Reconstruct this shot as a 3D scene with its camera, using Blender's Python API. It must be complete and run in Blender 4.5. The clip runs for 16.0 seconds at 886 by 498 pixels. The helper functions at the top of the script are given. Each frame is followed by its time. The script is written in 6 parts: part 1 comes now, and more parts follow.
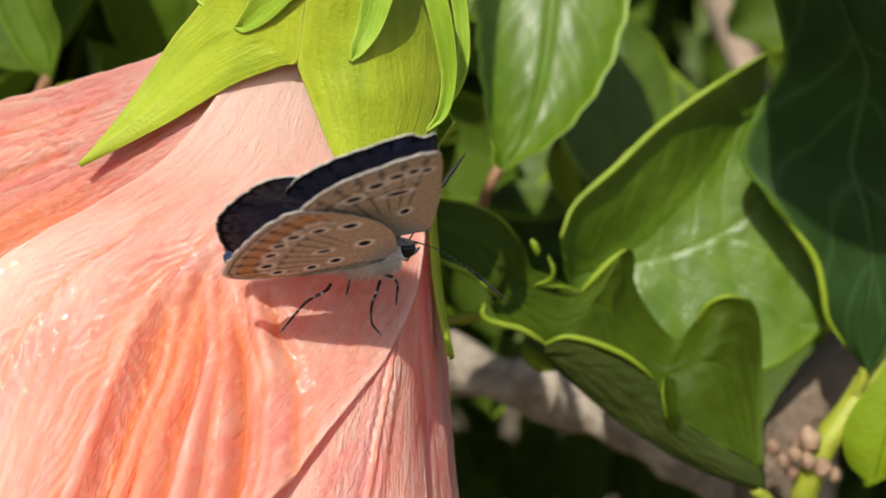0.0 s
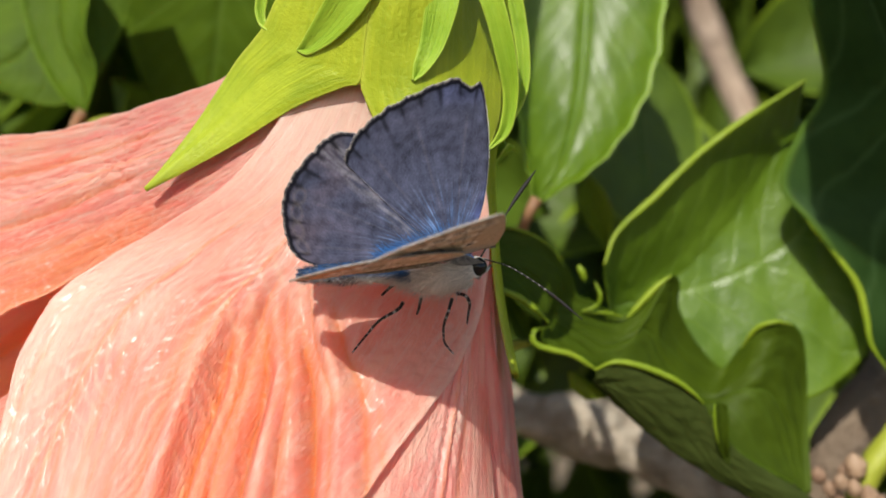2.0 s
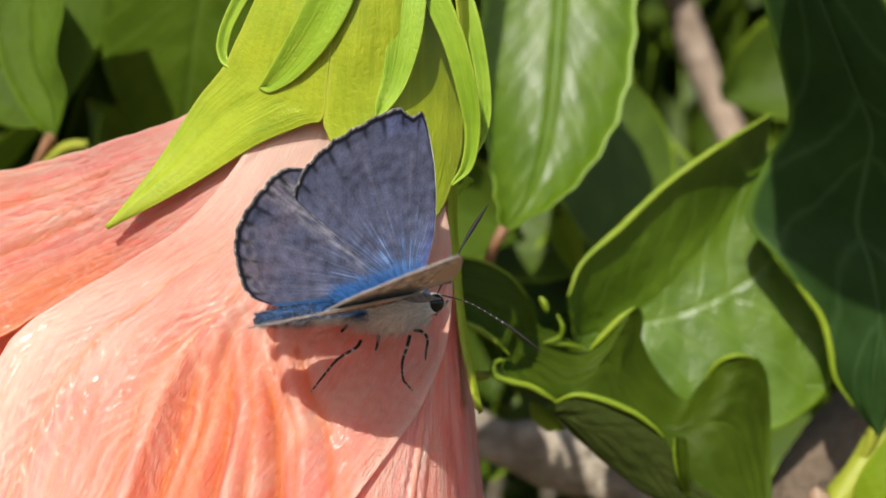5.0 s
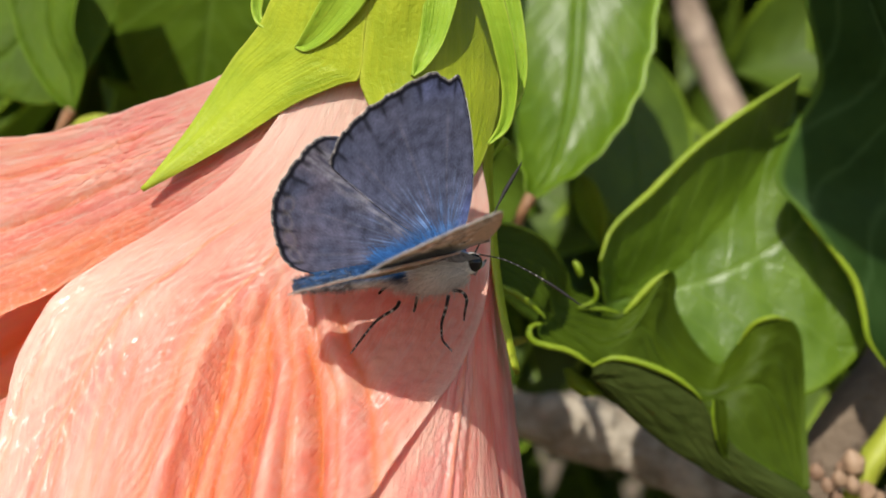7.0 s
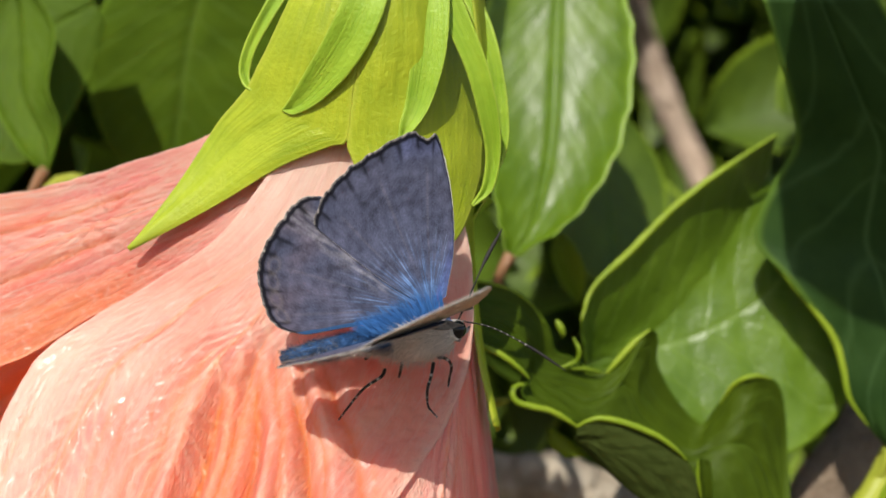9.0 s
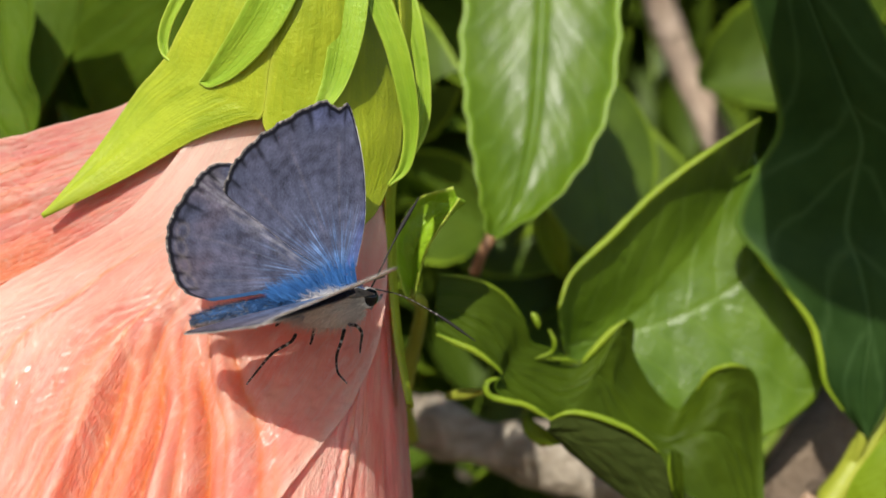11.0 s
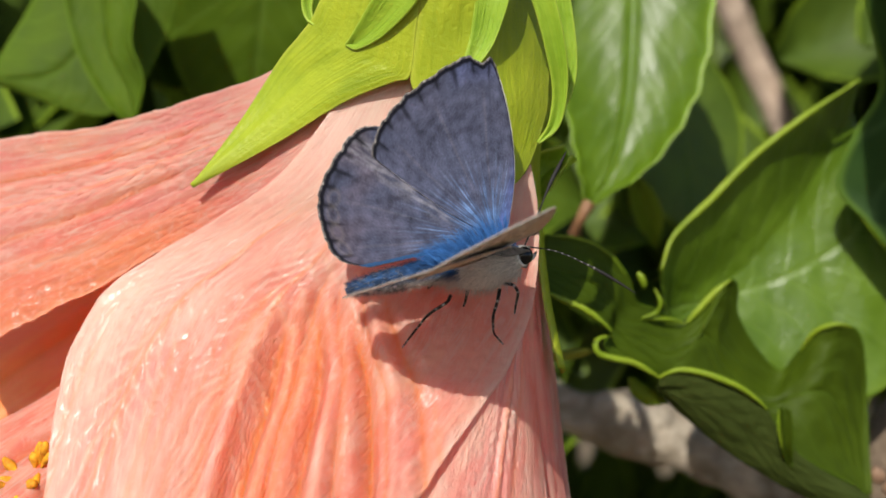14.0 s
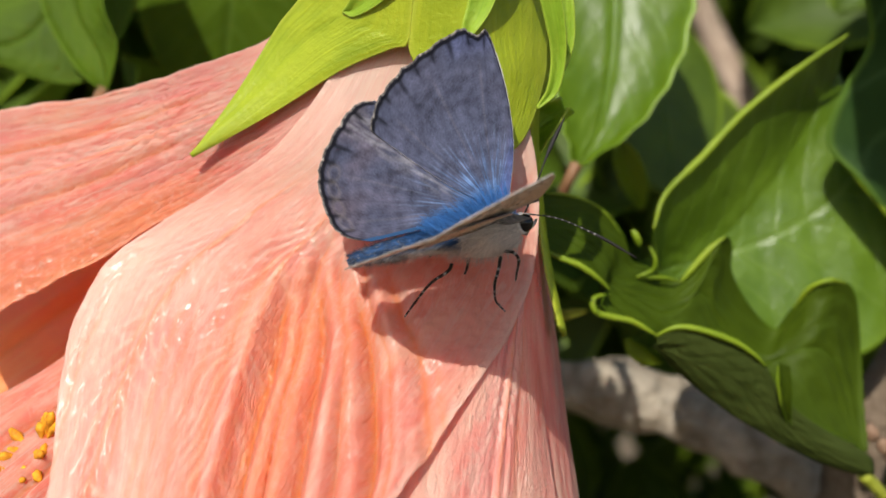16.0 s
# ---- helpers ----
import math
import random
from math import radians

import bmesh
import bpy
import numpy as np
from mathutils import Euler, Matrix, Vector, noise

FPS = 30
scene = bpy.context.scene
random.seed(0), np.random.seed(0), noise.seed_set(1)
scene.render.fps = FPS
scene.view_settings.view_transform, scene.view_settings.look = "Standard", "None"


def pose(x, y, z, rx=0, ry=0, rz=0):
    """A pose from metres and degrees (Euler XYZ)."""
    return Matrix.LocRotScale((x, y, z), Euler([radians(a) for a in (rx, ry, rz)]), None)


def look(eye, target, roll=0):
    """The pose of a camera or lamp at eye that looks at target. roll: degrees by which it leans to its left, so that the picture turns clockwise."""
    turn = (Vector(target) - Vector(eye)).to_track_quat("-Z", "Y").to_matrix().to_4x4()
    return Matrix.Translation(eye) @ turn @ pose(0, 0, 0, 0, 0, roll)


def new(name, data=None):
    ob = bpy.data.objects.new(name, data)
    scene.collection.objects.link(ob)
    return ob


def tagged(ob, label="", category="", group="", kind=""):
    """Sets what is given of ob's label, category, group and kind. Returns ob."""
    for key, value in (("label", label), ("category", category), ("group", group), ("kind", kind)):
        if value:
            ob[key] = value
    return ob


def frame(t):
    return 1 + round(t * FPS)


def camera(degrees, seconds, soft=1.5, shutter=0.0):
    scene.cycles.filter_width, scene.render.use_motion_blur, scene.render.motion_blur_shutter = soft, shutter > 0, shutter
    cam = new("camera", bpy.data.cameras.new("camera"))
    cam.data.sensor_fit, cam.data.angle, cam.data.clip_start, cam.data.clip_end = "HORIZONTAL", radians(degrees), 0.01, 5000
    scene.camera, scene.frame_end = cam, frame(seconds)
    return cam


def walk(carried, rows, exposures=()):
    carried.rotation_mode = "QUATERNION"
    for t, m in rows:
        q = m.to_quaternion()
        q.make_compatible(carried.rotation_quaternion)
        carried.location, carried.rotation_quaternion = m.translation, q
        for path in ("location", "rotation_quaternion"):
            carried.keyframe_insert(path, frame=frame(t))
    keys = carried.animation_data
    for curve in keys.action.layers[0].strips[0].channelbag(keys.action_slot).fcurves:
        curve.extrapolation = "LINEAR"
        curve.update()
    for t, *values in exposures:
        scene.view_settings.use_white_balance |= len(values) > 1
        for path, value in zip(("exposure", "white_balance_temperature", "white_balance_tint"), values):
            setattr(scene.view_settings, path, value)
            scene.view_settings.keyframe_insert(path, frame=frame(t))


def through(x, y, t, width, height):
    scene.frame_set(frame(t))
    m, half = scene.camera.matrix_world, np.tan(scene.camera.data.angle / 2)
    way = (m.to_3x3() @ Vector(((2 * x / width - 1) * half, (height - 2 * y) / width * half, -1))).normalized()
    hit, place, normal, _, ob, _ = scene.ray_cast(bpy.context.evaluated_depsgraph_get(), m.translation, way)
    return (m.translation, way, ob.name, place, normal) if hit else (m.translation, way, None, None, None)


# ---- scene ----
MM = 0.001
LIFT = 0.9            # height of the flower over the ground, metres

cam = camera(40.0, 16.0, soft=1.6)
cam.data.dof.use_dof = True
cam.data.dof.focus_distance = 0.096
cam.data.dof.aperture_fstop = 30.0
walk(cam, [
    (0, pose(0.00784, -0.00161, 0.90462, 87.107, -0.723, 1.781)),
    (0.5, pose(0.00748, -0.00144, 0.90460, 87.973, -0.647, 2.033)),
    (1, pose(0.00661, -0.00100, 0.90449, 88.688, -0.421, 1.778)),
    (1.5, pose(0.00250, -0.00113, 0.90196, 89.370, -0.347, 1.180)),
    (2, pose(0.00095, -0.00122, 0.90119, 89.941, -0.296, 0.735)),
    (2.5, pose(0.00330, -0.00043, 0.90298, 90.760, -0.375, 0.081)),
    (3, pose(0.00425, -0.00057, 0.90206, 90.173, -0.398, -0.614)),
    (3.5, pose(0.00504, -0.00080, 0.90282, 90.387, -0.510, -0.490)),
    (3.7, pose(0.00472, -0.00129, 0.90339, 89.912, -1.208, -0.968)),
    (5.8, pose(0.00456, -0.00096, 0.90172, 90.849, -0.699, 1.352)),
    (6, pose(0.00170, 0.00000, 0.90110, 90.314, -0.555, 0.728)),
    (6.5, pose(-0.00080, -0.00021, 0.89962, 90.418, -0.472, 1.076)),
    (7, pose(0.00009, 0.00000, 0.90006, 90.298, -0.001, 0.091)),
    (7.5, pose(0.00041, 0.00074, 0.90050, 90.216, -0.044, -0.374)),
    (8, pose(-0.00007, 0.00089, 0.89999, 91.197, 0.201, -0.387)),
    (8.5, pose(-0.00070, 0.00139, 0.89972, 92.552, 0.368, -0.988)),
    (8.7, pose(-0.00202, 0.00123, 0.89974, 93.340, 0.354, -1.587)),
    (10.8, pose(0.00190, 0.00031, 0.90846, 87.848, -0.202, -1.709)),
    (11, pose(0.00203, 0.00061, 0.90866, 88.653, -0.000, -0.994)),
    (11.5, pose(-0.00035, 0.00006, 0.90735, 88.670, -0.028, -0.089)),
    (12, pose(-0.00301, -0.00054, 0.90561, 88.450, 0.199, 0.738)),
    (12.5, pose(-0.00407, -0.00091, 0.90537, 88.925, 0.285, 1.531)),
    (13, pose(-0.00318, -0.00115, 0.90570, 88.923, 0.363, 1.663)),
    (13.5, pose(-0.00224, -0.00050, 0.90600, 89.085, 0.390, 0.594)),
    (14, pose(-0.00415, -0.00093, 0.90477, 88.733, 0.717, 1.103)),
    (14.5, pose(-0.00459, -0.00091, 0.90474, 89.173, 0.860, 1.229)),
    (15, pose(-0.00633, -0.00056, 0.90320, 88.285, 1.176, 0.589)),
    (15.5, pose(-0.00694, 0.00041, 0.90233, 87.699, 1.553, -0.385)),
    (16, pose(-0.00838, 0.00179, 0.90141, 88.454, 1.681, -1.298)),
], exposures=[(0, 0.38), (11, 0.38), (13, 0.26), (16, 0.28)])

# ---- light ----
SUN = Vector((-0.20, -0.74, 0.62)).normalized()
world = bpy.data.worlds.new("sky")
scene.world = world
world.use_nodes = True
sky = world.node_tree.nodes.new("ShaderNodeTexSky")
sky.sky_type = "NISHITA"
sky.sun_disc = False
sky.sun_elevation = math.asin(SUN.z)
sky.sun_rotation = math.atan2(SUN.x, SUN.y)
world.node_tree.links.new(sky.outputs[0], world.node_tree.nodes["Background"].inputs[0])
world.node_tree.nodes["Background"].inputs[1].default_value = 0.125
sun = new("sun", bpy.data.lights.new("sun", "SUN"))
sun.data.energy = 4.7
sun.data.angle = radians(0.5)
sun.data.color = (1.0, 0.95, 0.87)
sun.matrix_world = look(SUN * 5 + Vector((0, 0, LIFT)), (0, 0, LIFT))


# ---- materials ----
class Tree:
    """A short way to write node materials."""

    def __init__(self, name, rough=0.5, spec=0.5):
        self.mat = bpy.data.materials.new(name)
        self.mat.use_nodes = True
        self.nt = self.mat.node_tree
        self.bsdf = self.nt.nodes["Principled BSDF"]
        self.bsdf.inputs["Roughness"].default_value = rough
        self.bsdf.inputs["Specular IOR Level"].default_value = spec

    def put(self, socket, value):
        if isinstance(value, bpy.types.NodeSocket):
            self.nt.links.new(value, socket)
        else:
            if isinstance(value, tuple) and len(value) == 3 and socket.type == "RGBA":
                value = (*value, 1)
            socket.default_value = value

    def node(self, kind, **given):
        n = self.nt.nodes.new("ShaderNode" + kind)
        for k, v in given.items():
            self.put(n.inputs[k.replace("_", " ")], v)
        return n

    def coords(self, which="Object", scale=(1, 1, 1), turn=(0, 0, 0)):
        c = self.nt.nodes.new("ShaderNodeTexCoord").outputs[which]
        m = self.node("Mapping", Vector=c, Scale=scale, Rotation=turn)
        return m.outputs[0]

    def noise(self, vec, scale=5.0, detail=3.0, rough=0.5, distort=0.0):
        return self.node("TexNoise", Vector=vec, Scale=scale, Detail=detail, Roughness=rough, Distortion=distort).outputs[0]

    def ramp(self, fac, *stops):
        r = self.nt.nodes.new("ShaderNodeValToRGB")
        while len(r.color_ramp.elements) < len(stops):
            r.color_ramp.elements.new(0.5)
        for e, (p, c) in zip(r.color_ramp.elements, stops):
            e.position, e.color = p, (*c, 1) if len(c) == 3 else c
        self.put(r.inputs[0], fac)
        return r.outputs[0]

    def math(self, op, a, b=0.0, c=0.0, clamp=False):
        m = self.nt.nodes.new("ShaderNodeMath")
        m.operation, m.use_clamp = op, clamp
        for s, v in zip(m.inputs, (a, b, c)):
            self.put(s, v)
        return m.outputs[0]

    def mix(self, fac, a, b, blend="MIX"):
        m = self.nt.nodes.new("ShaderNodeMix")
        m.data_type, m.blend_type = "RGBA", blend
        for s, v in ((m.inputs[0], fac), (m.inputs[6], a), (m.inputs[7], b)):
            self.put(s, (*v, 1) if isinstance(v, tuple) and len(v) == 3 else v)
        return m.outputs[2]

    def split(self, vec):
        n = self.node("SeparateXYZ", Vector=vec)
        return n.outputs[0], n.outputs[1], n.outputs[2]

    def bump(self, height, dist, strength=1.0):
        b = self.node("Bump", Height=height, Distance=dist, Strength=strength)
        self.nt.links.new(b.outputs[0], self.bsdf.inputs["Normal"])
        return b.outputs[0]

    def finish(self, color, through=0.0, glow=None):
        """Base colour, and the share of light that passes through a thin blade."""
        self.put(self.bsdf.inputs["Base Color"], color if isinstance(color, bpy.types.NodeSocket) else (*color, 1))
        if through:
            t = self.node("BsdfTranslucent")
            self.put(t.inputs[0], glow if glow is not None else color)
            m = self.node("MixShader", Fac=through)
            self.nt.links.new(self.bsdf.outputs[0], m.inputs[1])
            self.nt.links.new(t.outputs[0], m.inputs[2])
            self.nt.links.new(m.outputs[0], self.nt.nodes["Material Output"].inputs[0])
        return self.mat


def leaf_material(name, dark, light, vein, rim, gloss=0.34, veins=9.0, rim_width=0.05, relief=0.85, spec=None):
    """A broad leaf: midrib and side veins by the blade's own u and v, mottling, a paler rim."""
    t = Tree(name, gloss, spec if spec is not None else 0.45 if gloss < 0.4 else 0.32 if gloss < 0.55 else 0.12)
    uv = t.coords("UV")
    u, v, _ = t.split(uv)
    side = t.math("ABSOLUTE", t.math("SUBTRACT", u, 0.5))
    wob = t.noise(uv, 4.0, 2.0)
    along = t.math("ADD", t.math("SUBTRACT", v, t.math("MULTIPLY", side, 0.55)), t.math("MULTIPLY", wob, 0.12))
    tri = t.math("PINGPONG", t.math("MULTIPLY", along, veins), 0.5)
    vein_line = t.math("SUBTRACT", 1.0, t.math("MULTIPLY", tri, 9.0), clamp=True)
    mid_line = t.math("SUBTRACT", 1.0, t.math("MULTIPLY", side, 45.0), clamp=True)
    lines = t.math("MAXIMUM", t.math("MULTIPLY", vein_line, 0.22), t.math("MULTIPLY", mid_line, 0.42))
    obj = t.coords("Object")
    mott = t.noise(obj, 160.0, 4.0, 0.6)
    fine = t.noise(obj, 1500.0, 3.0, 0.6)
    base = t.mix(t.ramp(mott, (0.3, (0, 0, 0)), (0.72, (1, 1, 1))), dark, light)
    base = t.mix(t.math("MULTIPLY", fine, 0.22), base, light)
    base = t.mix(lines, base, vein)
    edge = t.math("SUBTRACT", 0.5, side)
    rimf = t.math("SUBTRACT", 1.0, t.math("DIVIDE", edge, rim_width), clamp=True)
    base = t.mix(t.math("MULTIPLY", rimf, 0.9), base, rim)
    height = t.math("ADD", t.math("MULTIPLY", lines, -0.6), t.math("ADD", t.math("MULTIPLY", fine, 0.25), t.math("MULTIPLY", mott, 0.3)))
    t.bump(height, 0.0005, relief)
    t.put(t.bsdf.inputs["Roughness"], t.math("ADD", gloss - 0.1, t.math("MULTIPLY", mott, 0.25)))
    return t.finish(base, 0.2, t.mix(0.5, base, light))


LEAF = leaf_material("leaf_green", (0.054, 0.104, 0.003), (0.106, 0.182, 0.010), (0.16, 0.25, 0.045), (0.13, 0.21, 0.012), 0.34)
# darkened for leaves deep in the shrub; their dimness is coloured in
LEAF_DEEP_SHADE = leaf_material("leaf_deep_shade", (0.038, 0.068, 0.004), (0.070, 0.115, 0.006), (0.08, 0.16, 0.02), (0.26, 0.38, 0.02), 0.52)
LEAF_GLOSS = leaf_material("leaf_glossy_green", (0.052, 0.100, 0.003), (0.095, 0.160, 0.005), (0.14, 0.24, 0.04), (0.20, 0.32, 0.02), 0.34, relief=0.3, spec=0.26)
# dark olive copy of the leaf green, with the hollow's shade mixed in
LEAF_OLIVE_SHADED = leaf_material("leaf_olive_shaded", (0.030, 0.050, 0.002), (0.055, 0.088, 0.003), (0.07, 0.12, 0.01), (0.07, 0.13, 0.006), 0.55, rim_width=0.02, relief=0.5)
LEAF_YOUNG = leaf_material("leaf_young", (0.13, 0.20, 0.004), (0.18, 0.26, 0.006), (0.20, 0.29, 0.01), (0.20, 0.29, 0.01), 0.5, relief=0.4)

# blue-green taken darker, to hold the shade on the large leaf
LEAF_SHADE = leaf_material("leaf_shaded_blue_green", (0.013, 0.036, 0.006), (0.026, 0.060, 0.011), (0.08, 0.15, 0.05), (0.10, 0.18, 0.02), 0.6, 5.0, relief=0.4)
RIM = leaf_material("leaf_rolled_rim", (0.12, 0.20, 0.006), (0.27, 0.35, 0.02), (0.25, 0.33, 0.02), (0.25, 0.33, 0.02), 0.42, relief=0.3)
LEAF_UNDER = leaf_material("leaf_dull_underside", (0.030, 0.044, 0.006), (0.052, 0.070, 0.013), (0.07, 0.09, 0.02), (0.06, 0.08, 0.015), 0.75, relief=0.4)
LEAF_MID = leaf_material("leaf_mid_green", (0.042, 0.078, 0.003), (0.074, 0.127, 0.005), (0.12, 0.19, 0.03), (0.10, 0.17, 0.01), 0.6)
BRIGHT = leaf_material("leaf_lime", (0.16, 0.30, 0.010), (0.26, 0.42, 0.02), (0.34, 0.46, 0.06), (0.5, 0.6, 0.08), 0.3)


def calyx_material(name, dark, light, vein):
    t = Tree(name, 0.45, 0.4)
    uv = t.coords("UV")
    u, v, _ = t.split(uv)
    obj = t.coords("Object")
    mott = t.noise(obj, 220.0, 4.0, 0.6)
    fine = t.noise(obj, 2600.0, 2.0, 0.6)
    streak = t.noise(t.coords("UV", (9.0, 1.2, 1.0)), 2.0, 3.0, 0.6, 0.3)
    base = t.mix(t.ramp(t.math("ADD", t.math("MULTIPLY", streak, 0.45), t.math("MULTIPLY", mott, 0.55)), (0.34, (0, 0, 0)), (0.62, (1, 1, 1))), dark, light)
    side = t.math("ABSOLUTE", t.math("SUBTRACT", u, 0.5))
    edge = t.math("SUBTRACT", 1.0, t.math("MULTIPLY", t.math("SUBTRACT", 0.5, side), 22.0), clamp=True)
    base = t.mix(t.math("MULTIPLY", edge, 0.3), base, vein)
    t.bump(t.math("ADD", t.math("MULTIPLY", streak, 0.5), t.math("ADD", t.math("MULTIPLY", fine, 0.35), t.math("MULTIPLY", mott, 0.8))), 0.0003, 0.7)
    return t.finish(base, 0.25, light)


CALYX = calyx_material("calyx_green", (0.23, 0.31, 0.010), (0.40, 0.46, 0.022), (0.56, 0.57, 0.10))
BRACT = calyx_material("bract_green", (0.19, 0.34, 0.015), (0.32, 0.46, 0.03), (0.50, 0.56, 0.08))


def petal_material(name, pale, pink, deep, through=0.66, speck=0.4, wide=1.0, glow=(1.0, 0.26, 0.20), rose=(0.95, 0.40, 0.36), cream=(0.98, 0.77, 0.62)):
    """Satin petal: pale ground, rosy streaks along its length, orange creases and veins laid on with the folds, fine
    crinkles that glint, more glints painted as pale specks.
    """
    t = Tree(name, 0.42, 0.5)
    obj = t.coords("Object")
    marks = t.nt.nodes.new("ShaderNodeVertexColor")
    marks.layer_name = "paint"
    crease, vein, rosy = t.split(marks.outputs[0])
    broad = t.noise(t.coords("UV", (4.0 * wide, 1.5, 1.0)), 2.6, 4.0, 0.6, 0.8)
    silk = t.noise(t.coords("UV", (9.0 * wide, 1.9, 1.0)), 3.0, 5.0, 0.7, 1.4)
    thread = t.noise(t.coords("UV", (30.0 * wide, 3.0, 1.0)), 3.0, 5.0, 0.72, 1.3)
    fibre = t.noise(t.coords("UV", (30.0 * wide, 7.0, 1.0)), 3.0, 4.0, 0.65, 2.2)
    fine = t.noise(obj, 750.0, 5.0, 0.7, 1.6)
    crinkle = t.noise(t.coords("Object", (1.0, 0.6, 0.38), (0.0, -0.35, 0.0)), 560.0, 4.0, 0.65, 1.2)
    base = t.mix(t.ramp(broad, (0.45, (0, 0, 0)), (0.60, (0.9, 0.9, 0.9))), pale, pink)
    base = t.mix(t.ramp(silk, (0.48, (0, 0, 0)), (0.60, (0.92, 0.92, 0.92))), base, cream)
    base = t.mix(t.math("MULTIPLY", rosy, t.ramp(silk, (0.35, (1, 1, 1)), (0.62, (0.35, 0.35, 0.35))), clamp=True), base, rose)
    base = t.mix(t.math("MULTIPLY", vein, 0.85, clamp=True), base, cream)
    base = t.mix(t.ramp(t.math("ADD", crease, t.math("MULTIPLY", t.math("SUBTRACT", fibre, 0.5), 0.45)), (0.10, (0, 0, 0)), (0.85, (0.92, 0.92, 0.92))), base, deep)
    base = t.mix(t.ramp(thread, (0.50, (0, 0, 0)), (0.66, (0.45, 0.45, 0.45))), base, t.mix(0.5, pink, rose))
    # cream specks in the colour, standing for tiny glints
    base = t.mix(t.ramp(fine, (0.50, (0, 0, 0)), (0.70, (speck, speck, speck))), base, cream)
    height = t.math("ADD", t.math("MULTIPLY", fibre, 0.8), t.math("ADD", t.math("MULTIPLY", fine, 0.6), t.math("ADD", t.math("MULTIPLY", thread, 0.5), t.math("MULTIPLY", crinkle, 0.8))))
    t.bump(height, 0.0008, 0.65)
    t.put(t.bsdf.inputs["Roughness"], t.math("ADD", 0.22, t.math("MULTIPLY", fine, 0.42)))
    t.put(t.bsdf.inputs["Coat Weight"], t.ramp(t.noise(obj, 140.0, 3.0, 0.6), (0.42, (0.05, 0.05, 0.05)), (0.60, (0.5, 0.5, 0.5))))
    t.bsdf.inputs["Coat Roughness"].default_value = 0.25
    thin = t.math("MULTIPLY", through, t.math("SUBTRACT", 1.0, t.math("MULTIPLY", t.math("MINIMUM", vein, 1.0), 0.4)))
    return t.finish(base, thin, t.mix(0.55, base, glow))


PETAL = petal_material("petal_salmon", (0.985, 0.70, 0.50), (0.96, 0.48, 0.345), (0.98, 0.36, 0.09), 0.60, glow=(1.0, 0.31, 0.22))
PETAL_SIDE = petal_material("petal_coral", (0.98, 0.52, 0.35), (0.96, 0.32, 0.23), (0.98, 0.36, 0.11), 0.54, 0.6, cream=(0.98, 0.72, 0.56))
PETAL_NARROW = petal_material("petal_salmon_narrow", (0.985, 0.70, 0.54), (0.96, 0.42, 0.33), (0.98, 0.36, 0.10), 0.55, wide=0.3)
PETAL_DEEP = petal_material("petal_orange_throat", (0.99, 0.36, 0.10), (0.985, 0.28, 0.08), (0.985, 0.30, 0.05), 0.25, 0.1, cream=(0.99, 0.42, 0.14))
PETAL_IN = petal_material("petal_orange_inside", (0.97, 0.42, 0.12), (0.95, 0.30, 0.09), (0.97, 0.36, 0.05), 0.76, 0.15, glow=(0.99, 0.36, 0.08), cream=(0.98, 0.52, 0.22))
# nearly opaque pink, so the hidden far petals throw light back
PETAL_BOUNCE = petal_material("petal_pink_bounce", (0.98, 0.50, 0.42), (0.97, 0.40, 0.34), (0.98, 0.40, 0.2), 0.03, 0.2, cream=(0.98, 0.6, 0.5))


def bark_material(name, dark, light, scale=1.0):
    t = Tree(name, 0.85, 0.2)
    obj = t.coords("Object")
    a = t.noise(obj, 120.0 * scale, 6.0, 0.7, 0.5)
    b = t.noise(t.coords("Object", (1, 1, 1)), 600.0 * scale, 4.0, 0.7)
    c = t.node("TexVoronoi", Vector=obj, Scale=260.0 * scale).outputs[0]
    base = t.mix(t.ramp(a, (0.35, (0, 0, 0)), (0.65, (1, 1, 1))), dark, light)
    base = t.mix(t.math("MULTIPLY", b, 0.5), base, dark)
    t.bump(t.math("ADD", a, t.math("ADD", t.math("MULTIPLY", b, 0.5), t.math("MULTIPLY", c, 0.4))), 0.0025, 1.0)
    return t.finish(base)


BARK = bark_material("grey_bark", (0.20, 0.16, 0.11), (0.60, 0.52, 0.41), 1.5)
TWIG = bark_material("twig_bark", (0.42, 0.31, 0.23), (0.66, 0.53, 0.42))
WOOD = bark_material("brown_wood", (0.13, 0.095, 0.065), (0.27, 0.205, 0.145))
STEM = calyx_material("stem_green", (0.26, 0.30, 0.020), (0.40, 0.43, 0.05), (0.45, 0.45, 0.1))
STALK = calyx_material("stalk_brown", (0.24, 0.12, 0.055), (0.38, 0.21, 0.11), (0.4, 0.3, 0.1))

BUD = calyx_material("bud_tan", (0.22, 0.12, 0.08), (0.40, 0.27, 0.17), (0.4, 0.3, 0.15))


def painted_material(name, rough, spec, bump_scale=5500.0, bump=0.00005, through=0.0):
    """Colour from the mesh's own painted scales, with a fine nap."""
    t = Tree(name, rough, spec)
    c = t.nt.nodes.new("ShaderNodeVertexColor")
    c.layer_name = "paint"
    obj = t.coords("Object")
    nap = t.noise(obj, bump_scale, 3.0, 0.6)
    col = t.mix(t.math("MULTIPLY", t.math("SUBTRACT", nap, 0.3), 0.55, clamp=True), c.outputs[0], (0.02, 0.02, 0.02))
    t.bump(nap, bump, 0.8)
    return t.finish(col, through, c.outputs[0] if through else None)


